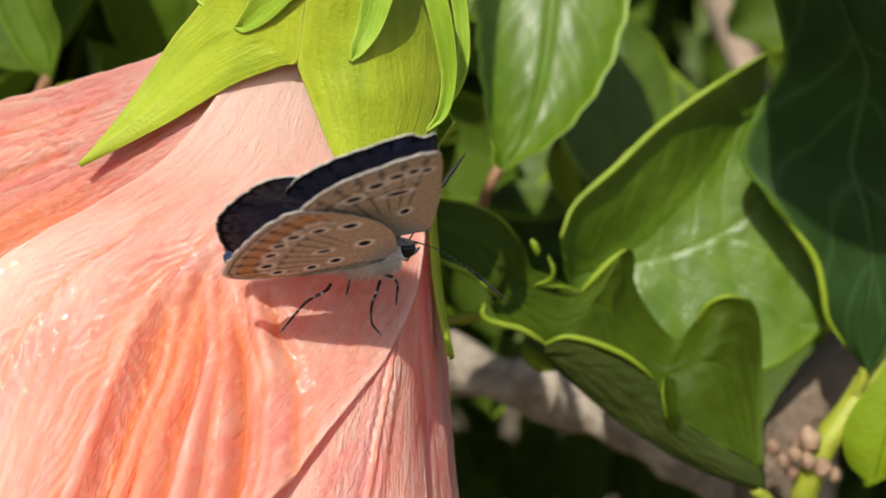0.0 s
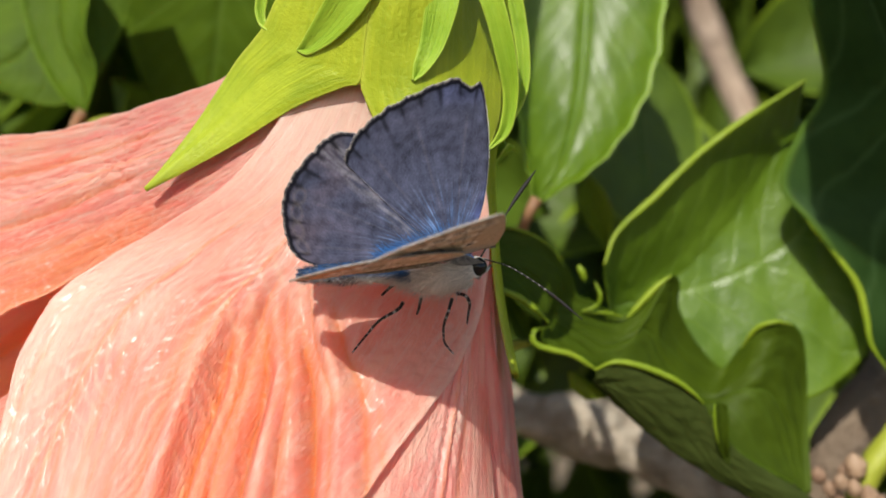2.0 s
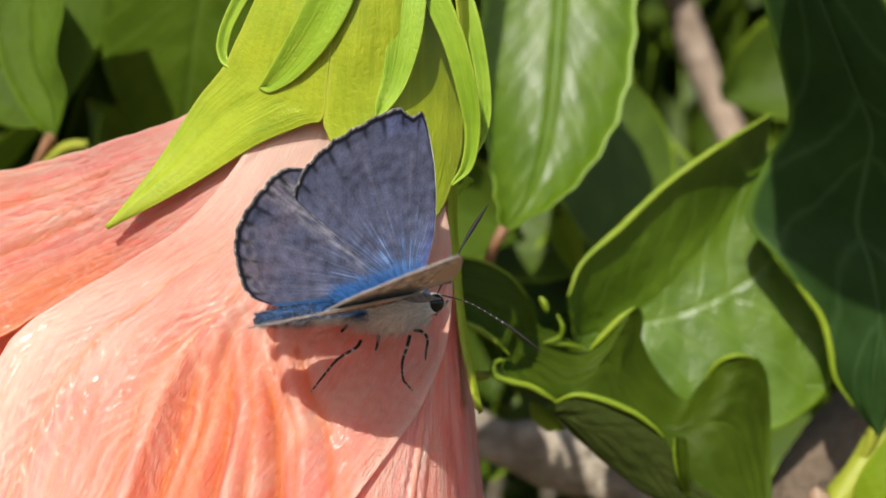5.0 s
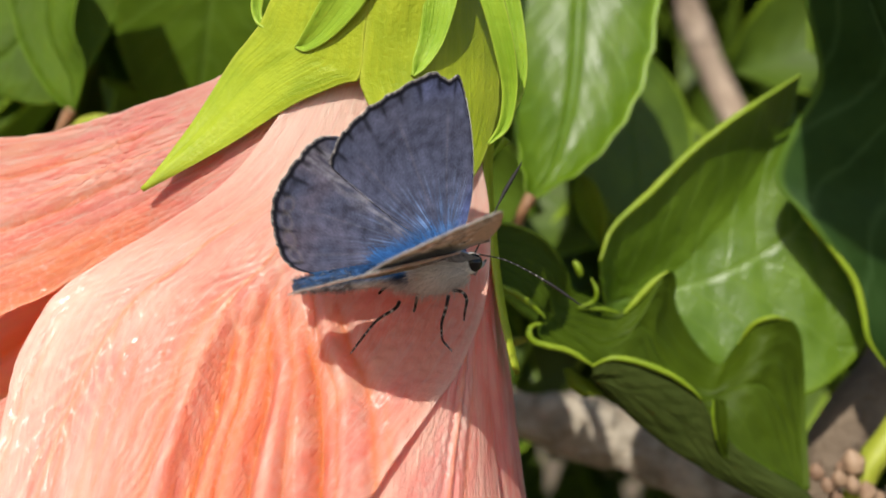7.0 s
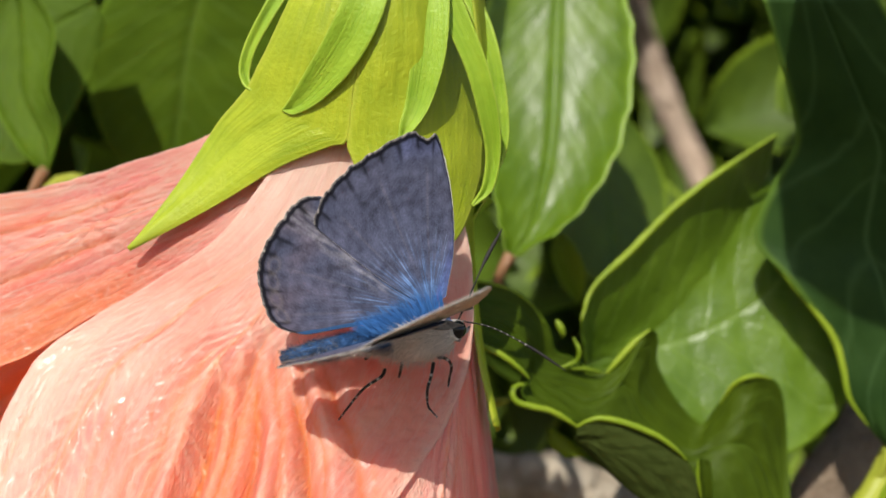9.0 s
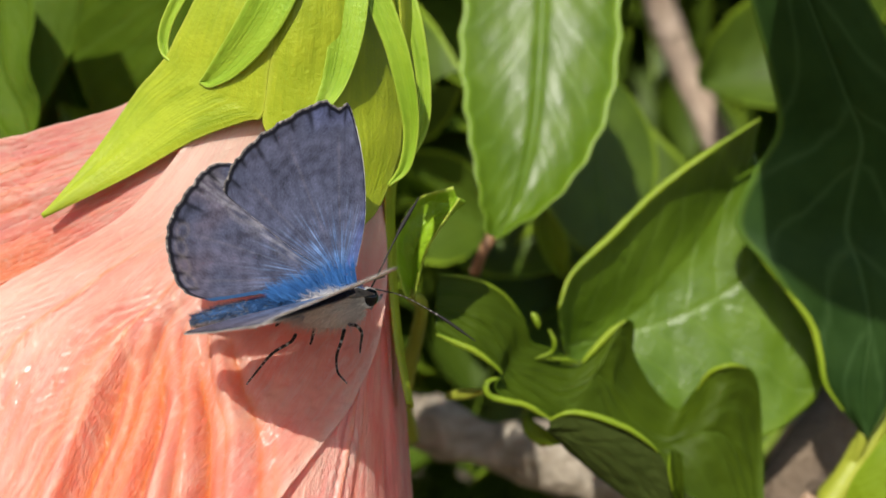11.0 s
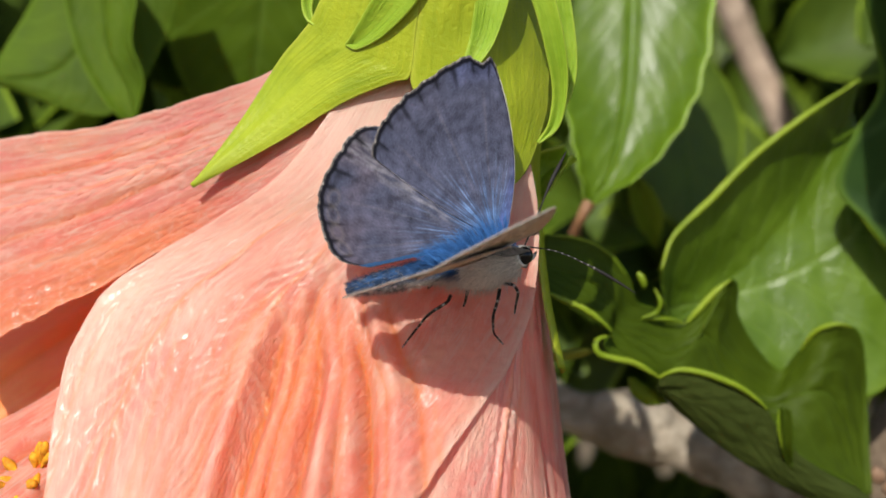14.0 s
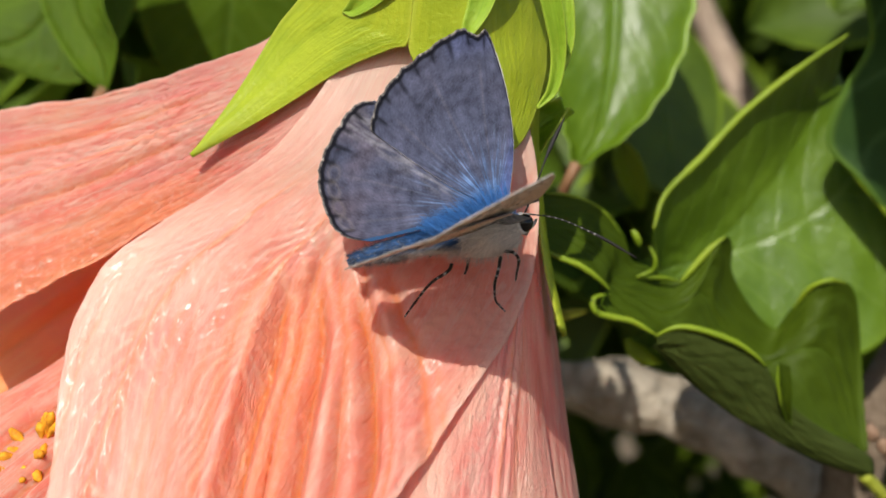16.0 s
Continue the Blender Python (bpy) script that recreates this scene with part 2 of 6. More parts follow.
SCALES = painted_material("wing_scales", 0.8, 0.04, through=0.12)
FUR = painted_material("fur", 0.65, 0.2, through=0.25)
HORN = painted_material("horn", 0.65, 0.2, 1500.0)
t_ = Tree("eye_black", 0.10, 0.3)
EYE = t_.finish((0.006, 0.006, 0.008))
t_ = Tree("anther_yellow", 0.7, 0.2)
ANTHER = t_.finish(t_.ramp(t_.noise(t_.coords(), 2000.0), (0.3, (0.42, 0.15, 0.01)), (0.7, (0.75, 0.36, 0.02))))

t_ = Tree("soil", 0.95, 0.1)
n1 = t_.noise(t_.coords(), 8.0, 8.0, 0.7)
n2 = t_.noise(t_.coords(), 90.0, 6.0, 0.7)
t_.bump(t_.math("ADD", n1, n2), 0.02)
SOIL = t_.finish(t_.mix(n2, t_.ramp(n1, (0.3, (0.20, 0.145, 0.09)), (0.7, (0.34, 0.26, 0.17))), (0.24, 0.18, 0.11)))


# ---- builders ----
def place(x, y, z):
    """Millimetres from the middle of the scene to world metres."""
    return Vector((x * MM, y * MM, z * MM + LIFT))


def spline(points, n):
    """A smooth line through a few points, n samples with even steps of its length."""
    p = np.array(points, float)
    p = np.vstack([2 * p[0] - p[1], p, 2 * p[-1] - p[-2]])
    out = []
    for i in range(1, len(p) - 2):
        a, b, c, d = p[i - 1 : i + 3]
        for s in np.linspace(0, 1, 24, endpoint=False):
            out.append(0.5 * (2 * b + (c - a) * s + (2 * a - 5 * b + 4 * c - d) * s**2 + (3 * b - a - 3 * c + d) * s**3))
    out.append(p[-2])
    out = np.array(out)
    at = np.r_[0, np.cumsum(np.linalg.norm(np.diff(out, axis=0), axis=1))]
    even = np.linspace(0, at[-1], n)
    return np.stack([np.interp(even, at, out[:, k]) for k in range(3)], 1)


def knots(points, n):
    """Like spline, but with even steps from point to point, so that two lines keep pace."""
    p = np.array(points, float)
    p = np.vstack([2 * p[0] - p[1], p, 2 * p[-1] - p[-2]])
    out = []
    for s in np.linspace(0, len(points) - 1, n):
        i = min(int(s), len(points) - 2)
        a, b, c, d = p[i : i + 4]
        s -= i
        out.append(0.5 * (2 * b + (c - a) * s + (2 * a - 5 * b + 4 * c - d) * s**2 + (3 * b - a - 3 * c + d) * s**3))
    return np.array(out)


def smooth(x, lo, hi):
    k = np.clip((x - lo) / (hi - lo), 0, 1)
    return k * k * (3 - 2 * k)


def rough(u, v, seed=0.0, scale=1.0):
    """Smooth noise on a grid of u and v."""
    flat = [noise.noise((a * scale, b * scale, seed)) for a, b in zip(np.ravel(u), np.ravel(v))]
    return np.reshape(flat, np.shape(u))


def mesh_part(name, verts, faces, material, parent=None, label="", uvs=None, paint=None, smooth_faces=True, slots=None):
    """One mesh object from metres in its parent's space."""
    me = bpy.data.meshes.new(name)
    me.from_pydata([tuple(v) for v in verts], [], faces)
    mats = material if isinstance(material, (list, tuple)) else [material]
    for m in mats:
        me.materials.append(m)
    if slots is not None:
        me.polygons.foreach_set("material_index", np.array(slots, np.int32))
    if smooth_faces:
        me.polygons.foreach_set("use_smooth", np.ones(len(me.polygons), bool))
    if uvs is not None:
        layer = me.uv_layers.new(name="UVMap")
        idx = np.zeros(len(me.loops), np.int32)
        me.loops.foreach_get("vertex_index", idx)
        layer.data.foreach_set("uv", np.array(uvs, np.float32)[idx].ravel())
    if paint is not None:
        a = me.color_attributes.new("paint", "FLOAT_COLOR", "POINT")
        c = np.ones((len(verts), 4), np.float32)
        c[:, :3] = np.array(paint, np.float32)[:, :3]
        a.data.foreach_set("color", c.ravel())
    me.update()
    ob = new(name, me)
    if parent is not None:
        ob.parent = parent
    if label:
        ob["label"] = label
    return ob


def sheet(name, left, right, material, parent, origin, shape=None, thick=0.25, nu=40, nv=80, label="", pace=knots, front=(0, -1, 0), teeth=0.0, seed=1.0, back=None, paint=None, on=None):
    """A thin blade between two edge lines (mm), bulged by shape(u, v) in mm along its own normal, with real thickness."""
    L, R = pace(left, nv + 1), pace(right, nv + 1)
    v, u = np.meshgrid(np.linspace(0, 1, nv + 1), np.linspace(0, 1, nu + 1), indexing="ij")
    P = L[:, None] * (1 - u[..., None]) + R[:, None] * u[..., None]
    if teeth:
        out = (R - L)[:, None] / np.linalg.norm(R - L, axis=1)[:, None, None].clip(1e-6)
        saw = (np.abs((v * 11 + seed) % 1 - 0.35) * 2 - 0.5) * teeth
        P = P + out * (saw * (smooth(u, 0.7, 1) - smooth(1 - u, 0.7, 1)))[..., None]
    if on is not None:
        P[..., 1] = on(P[..., 0], P[..., 2])
    def normals(Q):
        n = np.cross(np.gradient(Q, axis=1), np.gradient(Q, axis=0))
        n /= np.linalg.norm(n, axis=2, keepdims=True).clip(1e-9)
        return n
    N = normals(P)
    sign = 1.0 if (N.mean((0, 1)) @ np.array(front)) > 0 else -1.0
    if shape is not None:
        P = P + N * sign * shape(u, v)[..., None]
        N = normals(P)
    N = N * sign
    taper = 0.35 + 0.65 * np.minimum(1, 8 * np.minimum(u, 1 - u))
    top, low = P + N * (thick / 2 * taper)[..., None], P - N * (thick / 2 * taper)[..., None]
    n, w = (nv + 1) * (nu + 1), nu + 1
    V = (np.vstack([top.reshape(-1, 3), low.reshape(-1, 3)]) - np.array(origin)) * MM
    uv = np.stack([u.ravel(), v.ravel()], 1)
    faces, slots = [], []
    for i in range(nv):
        for j in range(nu):
            a, b, c, d = i * w + j, i * w + j + 1, (i + 1) * w + j + 1, (i + 1) * w + j
            f = (a, b, c, d) if sign > 0 else (a, d, c, b)
            faces.append(f)
            faces.append(tuple(k + n for k in f[::-1]))
            slots += [0, 1 if back else 0]
    ring = [j for j in range(nu)] + [i * w + nu for i in range(nv)] + [nv * w + j for j in range(nu, 0, -1)] + [i * w for i in range(nv, 0, -1)]
    for a, b in zip(ring, ring[1:] + ring[:1]):
        faces.append((a, a + n, b + n, b) if sign > 0 else (b, b + n, a + n, a))
        slots.append(0)
    return mesh_part(name, V, faces, [material, back] if back else material, parent, label, np.vstack([uv, uv]), np.vstack([paint(u, v).reshape(-1, 3)] * 2) if paint else None, slots=slots)


def tube(name, points, radii, material, parent, origin=(0, 0, 0), sides=10, n=24, label="", paint=None, lump=0.0, seed=0.0, ends=True):
    """A round rod along a smooth line (mm) with a radius that changes along it; paint(v, angle) gives colours."""
    line = spline(points, n)
    rad = np.interp(np.linspace(0, 1, n), np.linspace(0, 1, len(radii)), radii)
    tan = np.gradient(line, axis=0)
    tan /= np.linalg.norm(tan, axis=1, keepdims=True)
    ref = np.array([0.31, 0.2, 0.93])
    verts, cols, uvs = [], [], []
    for i in range(n):
        a = np.cross(tan[i], ref)
        a /= np.linalg.norm(a)
        b = np.cross(tan[i], a)
        for k in range(sides):
            w = 2 * math.pi * k / sides
            d = math.cos(w) * a + math.sin(w) * b
            q = (line[i] + d * rad[i]) * (1 / max(rad))
            r = rad[i] * (1 + (lump * (noise.noise(Vector(q) * 0.9) + 0.5 * noise.noise(Vector(q) * 2.6) + 0.25 * noise.noise(Vector(q) * 7.0)) if lump else 0))
            verts.append((line[i] + d * r - np.array(origin)) * MM)
            uvs.append((k / sides, i / (n - 1)))
            if paint:
                cols.append(paint(i / (n - 1), d))
    faces = []
    for i in range(n - 1):
        for k in range(sides):
            k2 = (k + 1) % sides
            faces.append((i * sides + k, (i + 1) * sides + k, (i + 1) * sides + k2, i * sides + k2))
    if ends:
        faces.append(tuple(range(sides)))
        faces.append(tuple(range((n - 1) * sides, n * sides))[::-1])
    return mesh_part(name, verts, faces, material, parent, label, uvs, cols if paint else None)


def empty(name, x, y, z):
    ob = new(name)
    ob.empty_display_size = 0.005
    ob.matrix_world = Matrix.Translation(place(x, y, z))
    return ob


# ---- ground ----
def ground():
    n = 40
    e = np.sign(np.linspace(-1, 1, n + 1)) * np.abs(np.linspace(-1, 1, n + 1)) ** 4 * 400
    verts = [(x, y, 0.02 * noise.noise((x * 1.5, y * 1.5, 0))) for y in e for x in e]
    faces = [(i * (n + 1) + j, i * (n + 1) + j + 1, (i + 1) * (n + 1) + j + 1, (i + 1) * (n + 1) + j) for i in range(n) for j in range(n)]
    tagged(mesh_part("ground", verts, faces, SOIL), "dry pale brown garden soil under the shrub", "ground", kind="structure")


ground()

# ---- the shrub behind the flower ----
shrub = empty("hibiscus_shrub", 20, 150, -900)
tagged(shrub, "dense hibiscus shrub with glossy green leaves and grey branches", "shrub")
ROOT = np.array([20.0, 150.0, -900.0])


def blade(left, right, material, label="", shape=None, stalk=None, stalk_material=None, rims=(), **more):
    """One leaf of the shrub: the blade, its rolled rims and its stalk."""
    leaf = sheet("leaf", left, right, material, shrub, ROOT, shape, label=label, **more)
    for line, radius in rims:
        tube("rolled_rim", line, [radius * 0.3, radius * 0.75, radius * 0.8, radius * 0.7, radius * 0.25], RIM, leaf, ROOT, 12, 60, "rolled yellow-green rim", lump=0.12, seed=radius)
    if stalk is not None:
        tube("petiole", stalk, [0.75, 0.6, 0.7], stalk_material or STEM, leaf, ROOT, 10, 16)
    return leaf


def arch(depth, curl=0.0, wave=0.0, waves=3.0, seed=0.0, crease=0.0, ripple=0.14, power=2):
    """A leaf's section: hollowed or arched, rims rolled up by curl, wavy edges, a creased midrib and ripples between veins."""
    def shape(u, v):
        x = np.abs(u - 0.5) * 2
        out = depth * (1 - x**power) + curl * smooth(x, 0.72, 1.0) ** 1.5
        out = out + wave * x**2 * np.sin(waves * 2 * math.pi * v + np.where(u > 0.5, 1.7, 0) + seed)
        out = out - crease * np.exp(-((x / 0.06) ** 2))
        lift = (v - 0.28 * x + 0.0) * 9.0
        return out + ripple * np.abs(np.sin(lift * math.pi)) * (1 - x) * np.sqrt(x + 0.02) + 0.6 * ripple * rough(u * 7, v * 12, seed, 1.0) + 0.35 * ripple * rough(u * 16, v * 30, seed + 2, 1.0)
    return shape


def near_leaves():
    # pale-lit hanging leaf beside the calyx, on a brown stalk
    blade([(18.94, 149.5, 47.34), (9.91, 149.4, 41.75), (6.70, 147.3, 32.28), (7.09, 144.2, 22.22), (8.37, 140.8, 13.20), (9.49, 138.2, 6.87)],
          [(19.09, 149.5, 47.34), (24.06, 146.8, 41.03), (25.48, 144.0, 31.55), (23.14, 141.2, 19.80), (17.64, 139.2, 11.43), (10.13, 138.1, 6.41)],
          LEAF_GLOSS, "glossy green leaf with a pale sheen", arch(-1.8, 0.2, 0.3, 1.6, 0.3, 0.35), stalk=[(9.88, 138.0, 6.82), (8.84, 138.0, 4.93), (8.12, 140.0, 2.73)], stalk_material=STALK, teeth=0.35, seed=0.2)
    # leaf folded along a slanting crease, with a rolled upper rim
    def folded(u, v):
        crease = 0.675 - 0.53 * v
        away = np.where(u < crease, u / crease, (1 - u) / (1 - crease))
        out = -5.5 * away * smooth(v, -0.3, 0.25) + 0.5 * np.exp(-((u - crease) / 0.05) ** 2)
        veins = np.abs(np.sin((v * 6 + 1.2 * u) * math.pi))
        return out + 0.22 * veins * (u > crease) * smooth(u, crease, crease + 0.1) + 0.16 * rough(u * 7, v * 12, 0.6, 1.0) + 0.08 * rough(u * 18, v * 26, 2.6, 1.0)
    blade([(16.53, 129.0, -0.29), (18.05, 130.0, 3.09), (22.14, 131.0, 6.88), (27.21, 132.0, 11.72), (32.86, 132.5, 15.89), (38.91, 133.0, 19.84)],
          [(20.30, 131.0, -10.14), (23.52, 132.0, -13.28), (28.01, 133.0, -15.53), (36.43, 134.5, -16.33), (44.40, 136.0, -13.05), (49.82, 137.0, -5.52)],
          LEAF, "green leaf folded along its midrib, with a rolled yellow-green rim", folded, nu=70, nv=110,
          rims=(([(16.43, 128.3, -0.58), (17.94, 129.3, 2.97), (22.01, 130.3, 6.74), (27.05, 131.3, 11.55), (32.66, 131.8, 15.79), (38.78, 132.3, 19.70)], 0.50),))
    # large leaf painted as shaded, its base down on the green stem
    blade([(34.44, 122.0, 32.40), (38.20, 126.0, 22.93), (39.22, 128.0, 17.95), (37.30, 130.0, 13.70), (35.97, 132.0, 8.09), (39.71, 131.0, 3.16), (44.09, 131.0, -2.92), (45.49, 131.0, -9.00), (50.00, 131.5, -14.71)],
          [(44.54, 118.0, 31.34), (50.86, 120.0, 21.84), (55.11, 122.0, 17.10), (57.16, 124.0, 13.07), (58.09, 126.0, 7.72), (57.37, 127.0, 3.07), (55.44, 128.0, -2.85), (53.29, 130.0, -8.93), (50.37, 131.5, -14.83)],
          LEAF_SHADE, "large leaf, its green darkened for shade, with a pale midrib", arch(0.8, 0.3, 0.5, 1.5, 2.0, 0.3), nv=120, stalk=[(50.16, 131.6, -14.54), (49.82, 132.0, -16.12), (49.27, 133.0, -18.09)],
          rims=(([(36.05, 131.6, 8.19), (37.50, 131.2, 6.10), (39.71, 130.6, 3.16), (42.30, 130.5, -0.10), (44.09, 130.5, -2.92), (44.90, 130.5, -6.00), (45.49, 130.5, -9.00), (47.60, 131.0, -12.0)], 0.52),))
    # lobed leaf in front of the branch: its upper half stands behind, notched and toothed
    blade([(3.55, 119.0, 3.39), (6.34, 119.5, 3.07), (8.59, 120.0, 2.30), (10.46, 121.0, 0.97), (12.01, 122.0, -1.06), (12.91, 123.0, -3.52), (14.91, 124.0, -4.30), (16.77, 125.0, -5.32), (18.29, 125.5, -5.75), (20.62, 125.5, -4.00), (22.75, 125.0, -1.55), (23.80, 126.0, -2.27), (23.93, 127.0, -5.11), (26.46, 129.0, -9.14), (29.31, 130.0, -11.63), (30.76, 129.0, -9.86), (32.17, 127.0, -7.35), (34.14, 126.0, -6.47), (36.18, 127.0, -6.76), (37.44, 128.5, -9.34), (38.20, 129.5, -13.62), (38.28, 129.0, -19.55), (38.22, 128.0, -24.61)],
          [(3.43, 115.0, -1.96), (5.31, 115.3, -2.93), (6.77, 115.5, -3.57), (8.30, 116.0, -4.67), (9.53, 116.5, -5.88), (9.03, 117.0, -7.42), (10.32, 117.5, -8.76), (12.00, 118.0, -9.24), (13.98, 118.5, -10.26), (15.20, 119.5, -11.18), (16.72, 120.5, -12.00), (18.83, 121.5, -13.06), (20.61, 122.0, -13.96), (22.40, 122.5, -14.87), (24.48, 123.0, -16.07), (26.58, 123.5, -17.45), (28.70, 124.0, -19.07), (30.26, 124.5, -20.02), (31.83, 125.0, -21.02), (33.41, 125.5, -21.92), (35.00, 126.0, -22.83), (36.60, 126.5, -23.74), (37.92, 127.0, -24.89)],
          LEAF_OLIVE_SHADED, "green lobed leaf coloured dark as in shade, with curled yellow-green rims", arch(-0.7, 0.2, 0.1, 2.5, 0.5, 0.2, 0.3, 3), nu=60, nv=260, stalk=[(37.14, 126.0, -26.50), (40.59, 128.0, -30.19), (43.36, 131.0, -33.94)],
          rims=(([(3.42, 114.8, -2.06), (5.30, 115.0, -2.92), (6.91, 115.2, -3.62), (8.54, 115.6, -4.81), (9.72, 116.2, -5.97)], 0.40),
                ([(9.91, 117.2, -6.46), (8.63, 116.8, -6.65), (8.12, 116.5, -7.17), (8.56, 116.6, -8.15), (10.11, 117.0, -8.67), (11.95, 117.5, -9.14), (13.64, 118.0, -10.11), (14.86, 118.5, -10.92)], 0.42),
                ([(3.54, 118.8, 3.38), (6.32, 119.2, 3.12), (8.57, 119.7, 2.35), (10.43, 120.7, 1.02), (11.87, 121.7, -0.95)], 0.20),
                ([(18.45, 125.0, -5.96), (19.83, 124.9, -4.45), (21.42, 124.7, -2.71), (22.91, 124.6, -1.55)], 0.46),
                ([(30.98, 128.4, -9.34), (32.07, 126.6, -7.21), (33.80, 125.6, -6.34), (35.95, 126.6, -6.68)], 0.34),
                ([(12.98, 121.5, -0.49), (13.44, 121.6, -1.28), (13.71, 122.0, -2.19)], 0.48),
                ([(14.73, 122.0, -2.19), (15.30, 122.0, -3.50), (15.00, 122.4, -4.59), (13.41, 122.4, -5.21)], 0.28),
                ([(13.41, 122.4, -5.21), (16.40, 123.5, -5.43), (18.15, 124.5, -5.94)], 0.24)))
    # its lower half turned over and hanging in front of the branch
    blade([(14.36, 118.0, -10.66), (15.51, 117.6, -10.08), (16.84, 117.4, -9.84), (19.33, 117.6, -10.40), (22.13, 118.0, -11.59), (24.16, 118.6, -13.02), (25.39, 119.2, -14.30), (26.50, 120.0, -16.23), (28.29, 121.0, -18.33), (31.47, 122.5, -20.72), (37.74, 126.0, -24.46)],
          [(14.76, 119.5, -11.68), (15.49, 120.0, -13.07), (17.00, 120.5, -14.80), (19.32, 121.0, -16.76), (21.65, 121.5, -18.52), (23.39, 121.8, -19.70), (25.41, 122.0, -20.97), (27.38, 122.5, -22.31), (29.32, 123.0, -23.42), (32.43, 124.0, -24.99), (37.85, 126.0, -26.97)],
          LEAF_UNDER, "dark olive leaf half hanging over", arch(0.5, 0.0, 0.2, 1.6, 0.5, 0.0, 0.25), nv=110,
          rims=(([(14.33, 117.8, -10.69), (15.47, 117.3, -10.05), (16.80, 117.1, -9.82), (19.28, 117.3, -10.38), (22.07, 117.7, -11.56), (24.10, 118.3, -12.99), (25.21, 118.9, -14.10)], 0.42),))
    blade([(25.97, 117.6, -13.78), (26.06, 118.0, -15.69), (26.61, 119.0, -18.03), (27.84, 121.0, -20.29)], [(27.22, 117.8, -13.81), (27.53, 118.2, -15.71), (27.78, 119.3, -18.07), (28.17, 121.0, -20.46)],
          LEAF_OLIVE_SHADED, "curled leaf tooth", arch(-0.5), nu=14, nv=30, rims=(([(25.97, 117.5, -13.9), (26.04, 117.9, -15.7), (26.6, 118.9, -18.0)], 0.2),))
    # leaves on the far side of the flower
    blade([(-40.88, 150.0, 41.23), (-52.72, 150.0, 39.83), (-58.88, 148.0, 29.68), (-61.82, 146.0, 22.64)],
          [(-38.79, 150.0, 35.65), (-41.30, 149.0, 27.12), (-47.57, 147.0, 18.22), (-61.48, 146.0, 22.23)],
          LEAF_MID, "sunlit green leaf", arch(0.8, 0.0, 0.4, 1.2, 0.7, 0.3))
    blade([(-48.26, 143.0, 40.63), (-51.45, 143.0, 33.99), (-49.90, 142.0, 25.84), (-46.28, 141.0, 19.77), (-43.22, 140.0, 16.57)],
          [(-47.60, 143.0, 40.63), (-42.65, 142.0, 33.75), (-42.68, 141.0, 26.31), (-41.08, 140.0, 21.58), (-42.70, 140.0, 16.51)],
          LEAF_MID, "upright green leaf with a pale rim", arch(-1.0, 0.5, 0.4, 1.2, 1.7, 0.3), stalk=[(-43.05, 140.3, 16.94), (-44.32, 141.0, 14.86), (-46.27, 143.0, 12.08)], stalk_material=STALK)
    blade([(-38.66, 158.0, 44.89), (-43.50, 161.0, 36.77), (-43.78, 164.0, 27.56), (-40.70, 167.0, 20.31), (-35.86, 169.0, 15.06)],
          [(-16.65, 158.0, 44.89), (-16.97, 161.0, 36.77), (-20.33, 164.0, 27.56), (-26.90, 167.0, 20.31), (-35.46, 169.0, 14.75)],
          LEAF_MID, "broad green leaf behind the flower", arch(0.8, 0.0, 0.5, 1.2, 0.1, 0.3))
    # unseen leaf added overhead to shade the large one
    blade([(22, 66, 58), (28, 58, 58), (40, 54, 58), (54, 57, 59), (70, 80, 62)],
          [(22, 68, 58), (26, 84, 58), (36, 97, 58), (52, 100, 59), (70, 83, 62)],
          LEAF, "unseen green leaf added overhead for shade", arch(0.8, 0.0, 0.5, 1.2, 0.1, 0.3), stalk=[(69, 81.5, 62), (72, 95, 58), (70, 125, 20), (58, 134, -8)], front=(0, 0, 1))
    # small leaf that peeps out beside the calyx
    blade([(0.67, 112.0, 1.66), (-0.10, 111.0, 6.80), (1.69, 110.5, 10.36), (5.01, 110.0, 11.03)],
          [(1.45, 112.0, 1.66), (2.45, 110.0, 5.46), (3.81, 109.5, 7.73), (5.72, 109.0, 10.47)],
          BRIGHT, "small bright green leaf", arch(-0.8, 0.7, 0.2, 1.2, 0.9, 0.15))
    # blurred leaves between the hanging leaf and the folded one
    blade([(23.94, 176.0, 32.03), (19.63, 174.0, 24.40), (17.81, 172.0, 15.33), (21.55, 170.0, 7.26), (26.28, 170.0, 2.53)],
          [(26.69, 178.0, 32.39), (34.13, 178.0, 24.96), (36.20, 176.0, 16.51), (33.17, 173.0, 8.19), (26.68, 170.0, 2.37)],
          LEAF_DEEP_SHADE, "leaf with shade in its dark green", arch(1.0, 0.0, 0.5, 1.2, 0.4, 0.3))
    blade([(16.57, 150.0, 9.89), (15.88, 150.0, 7.80), (17.03, 151.0, 4.35), (19.26, 152.0, 1.55)],
          [(17.27, 150.0, 10.03), (19.01, 150.0, 8.15), (20.19, 151.0, 5.05), (19.83, 152.0, 1.41)],
          LEAF_YOUNG, "narrow yellow-green young leaf", arch(-0.6, 0.4, 0.1, 1.2, 0.9, 0.15))
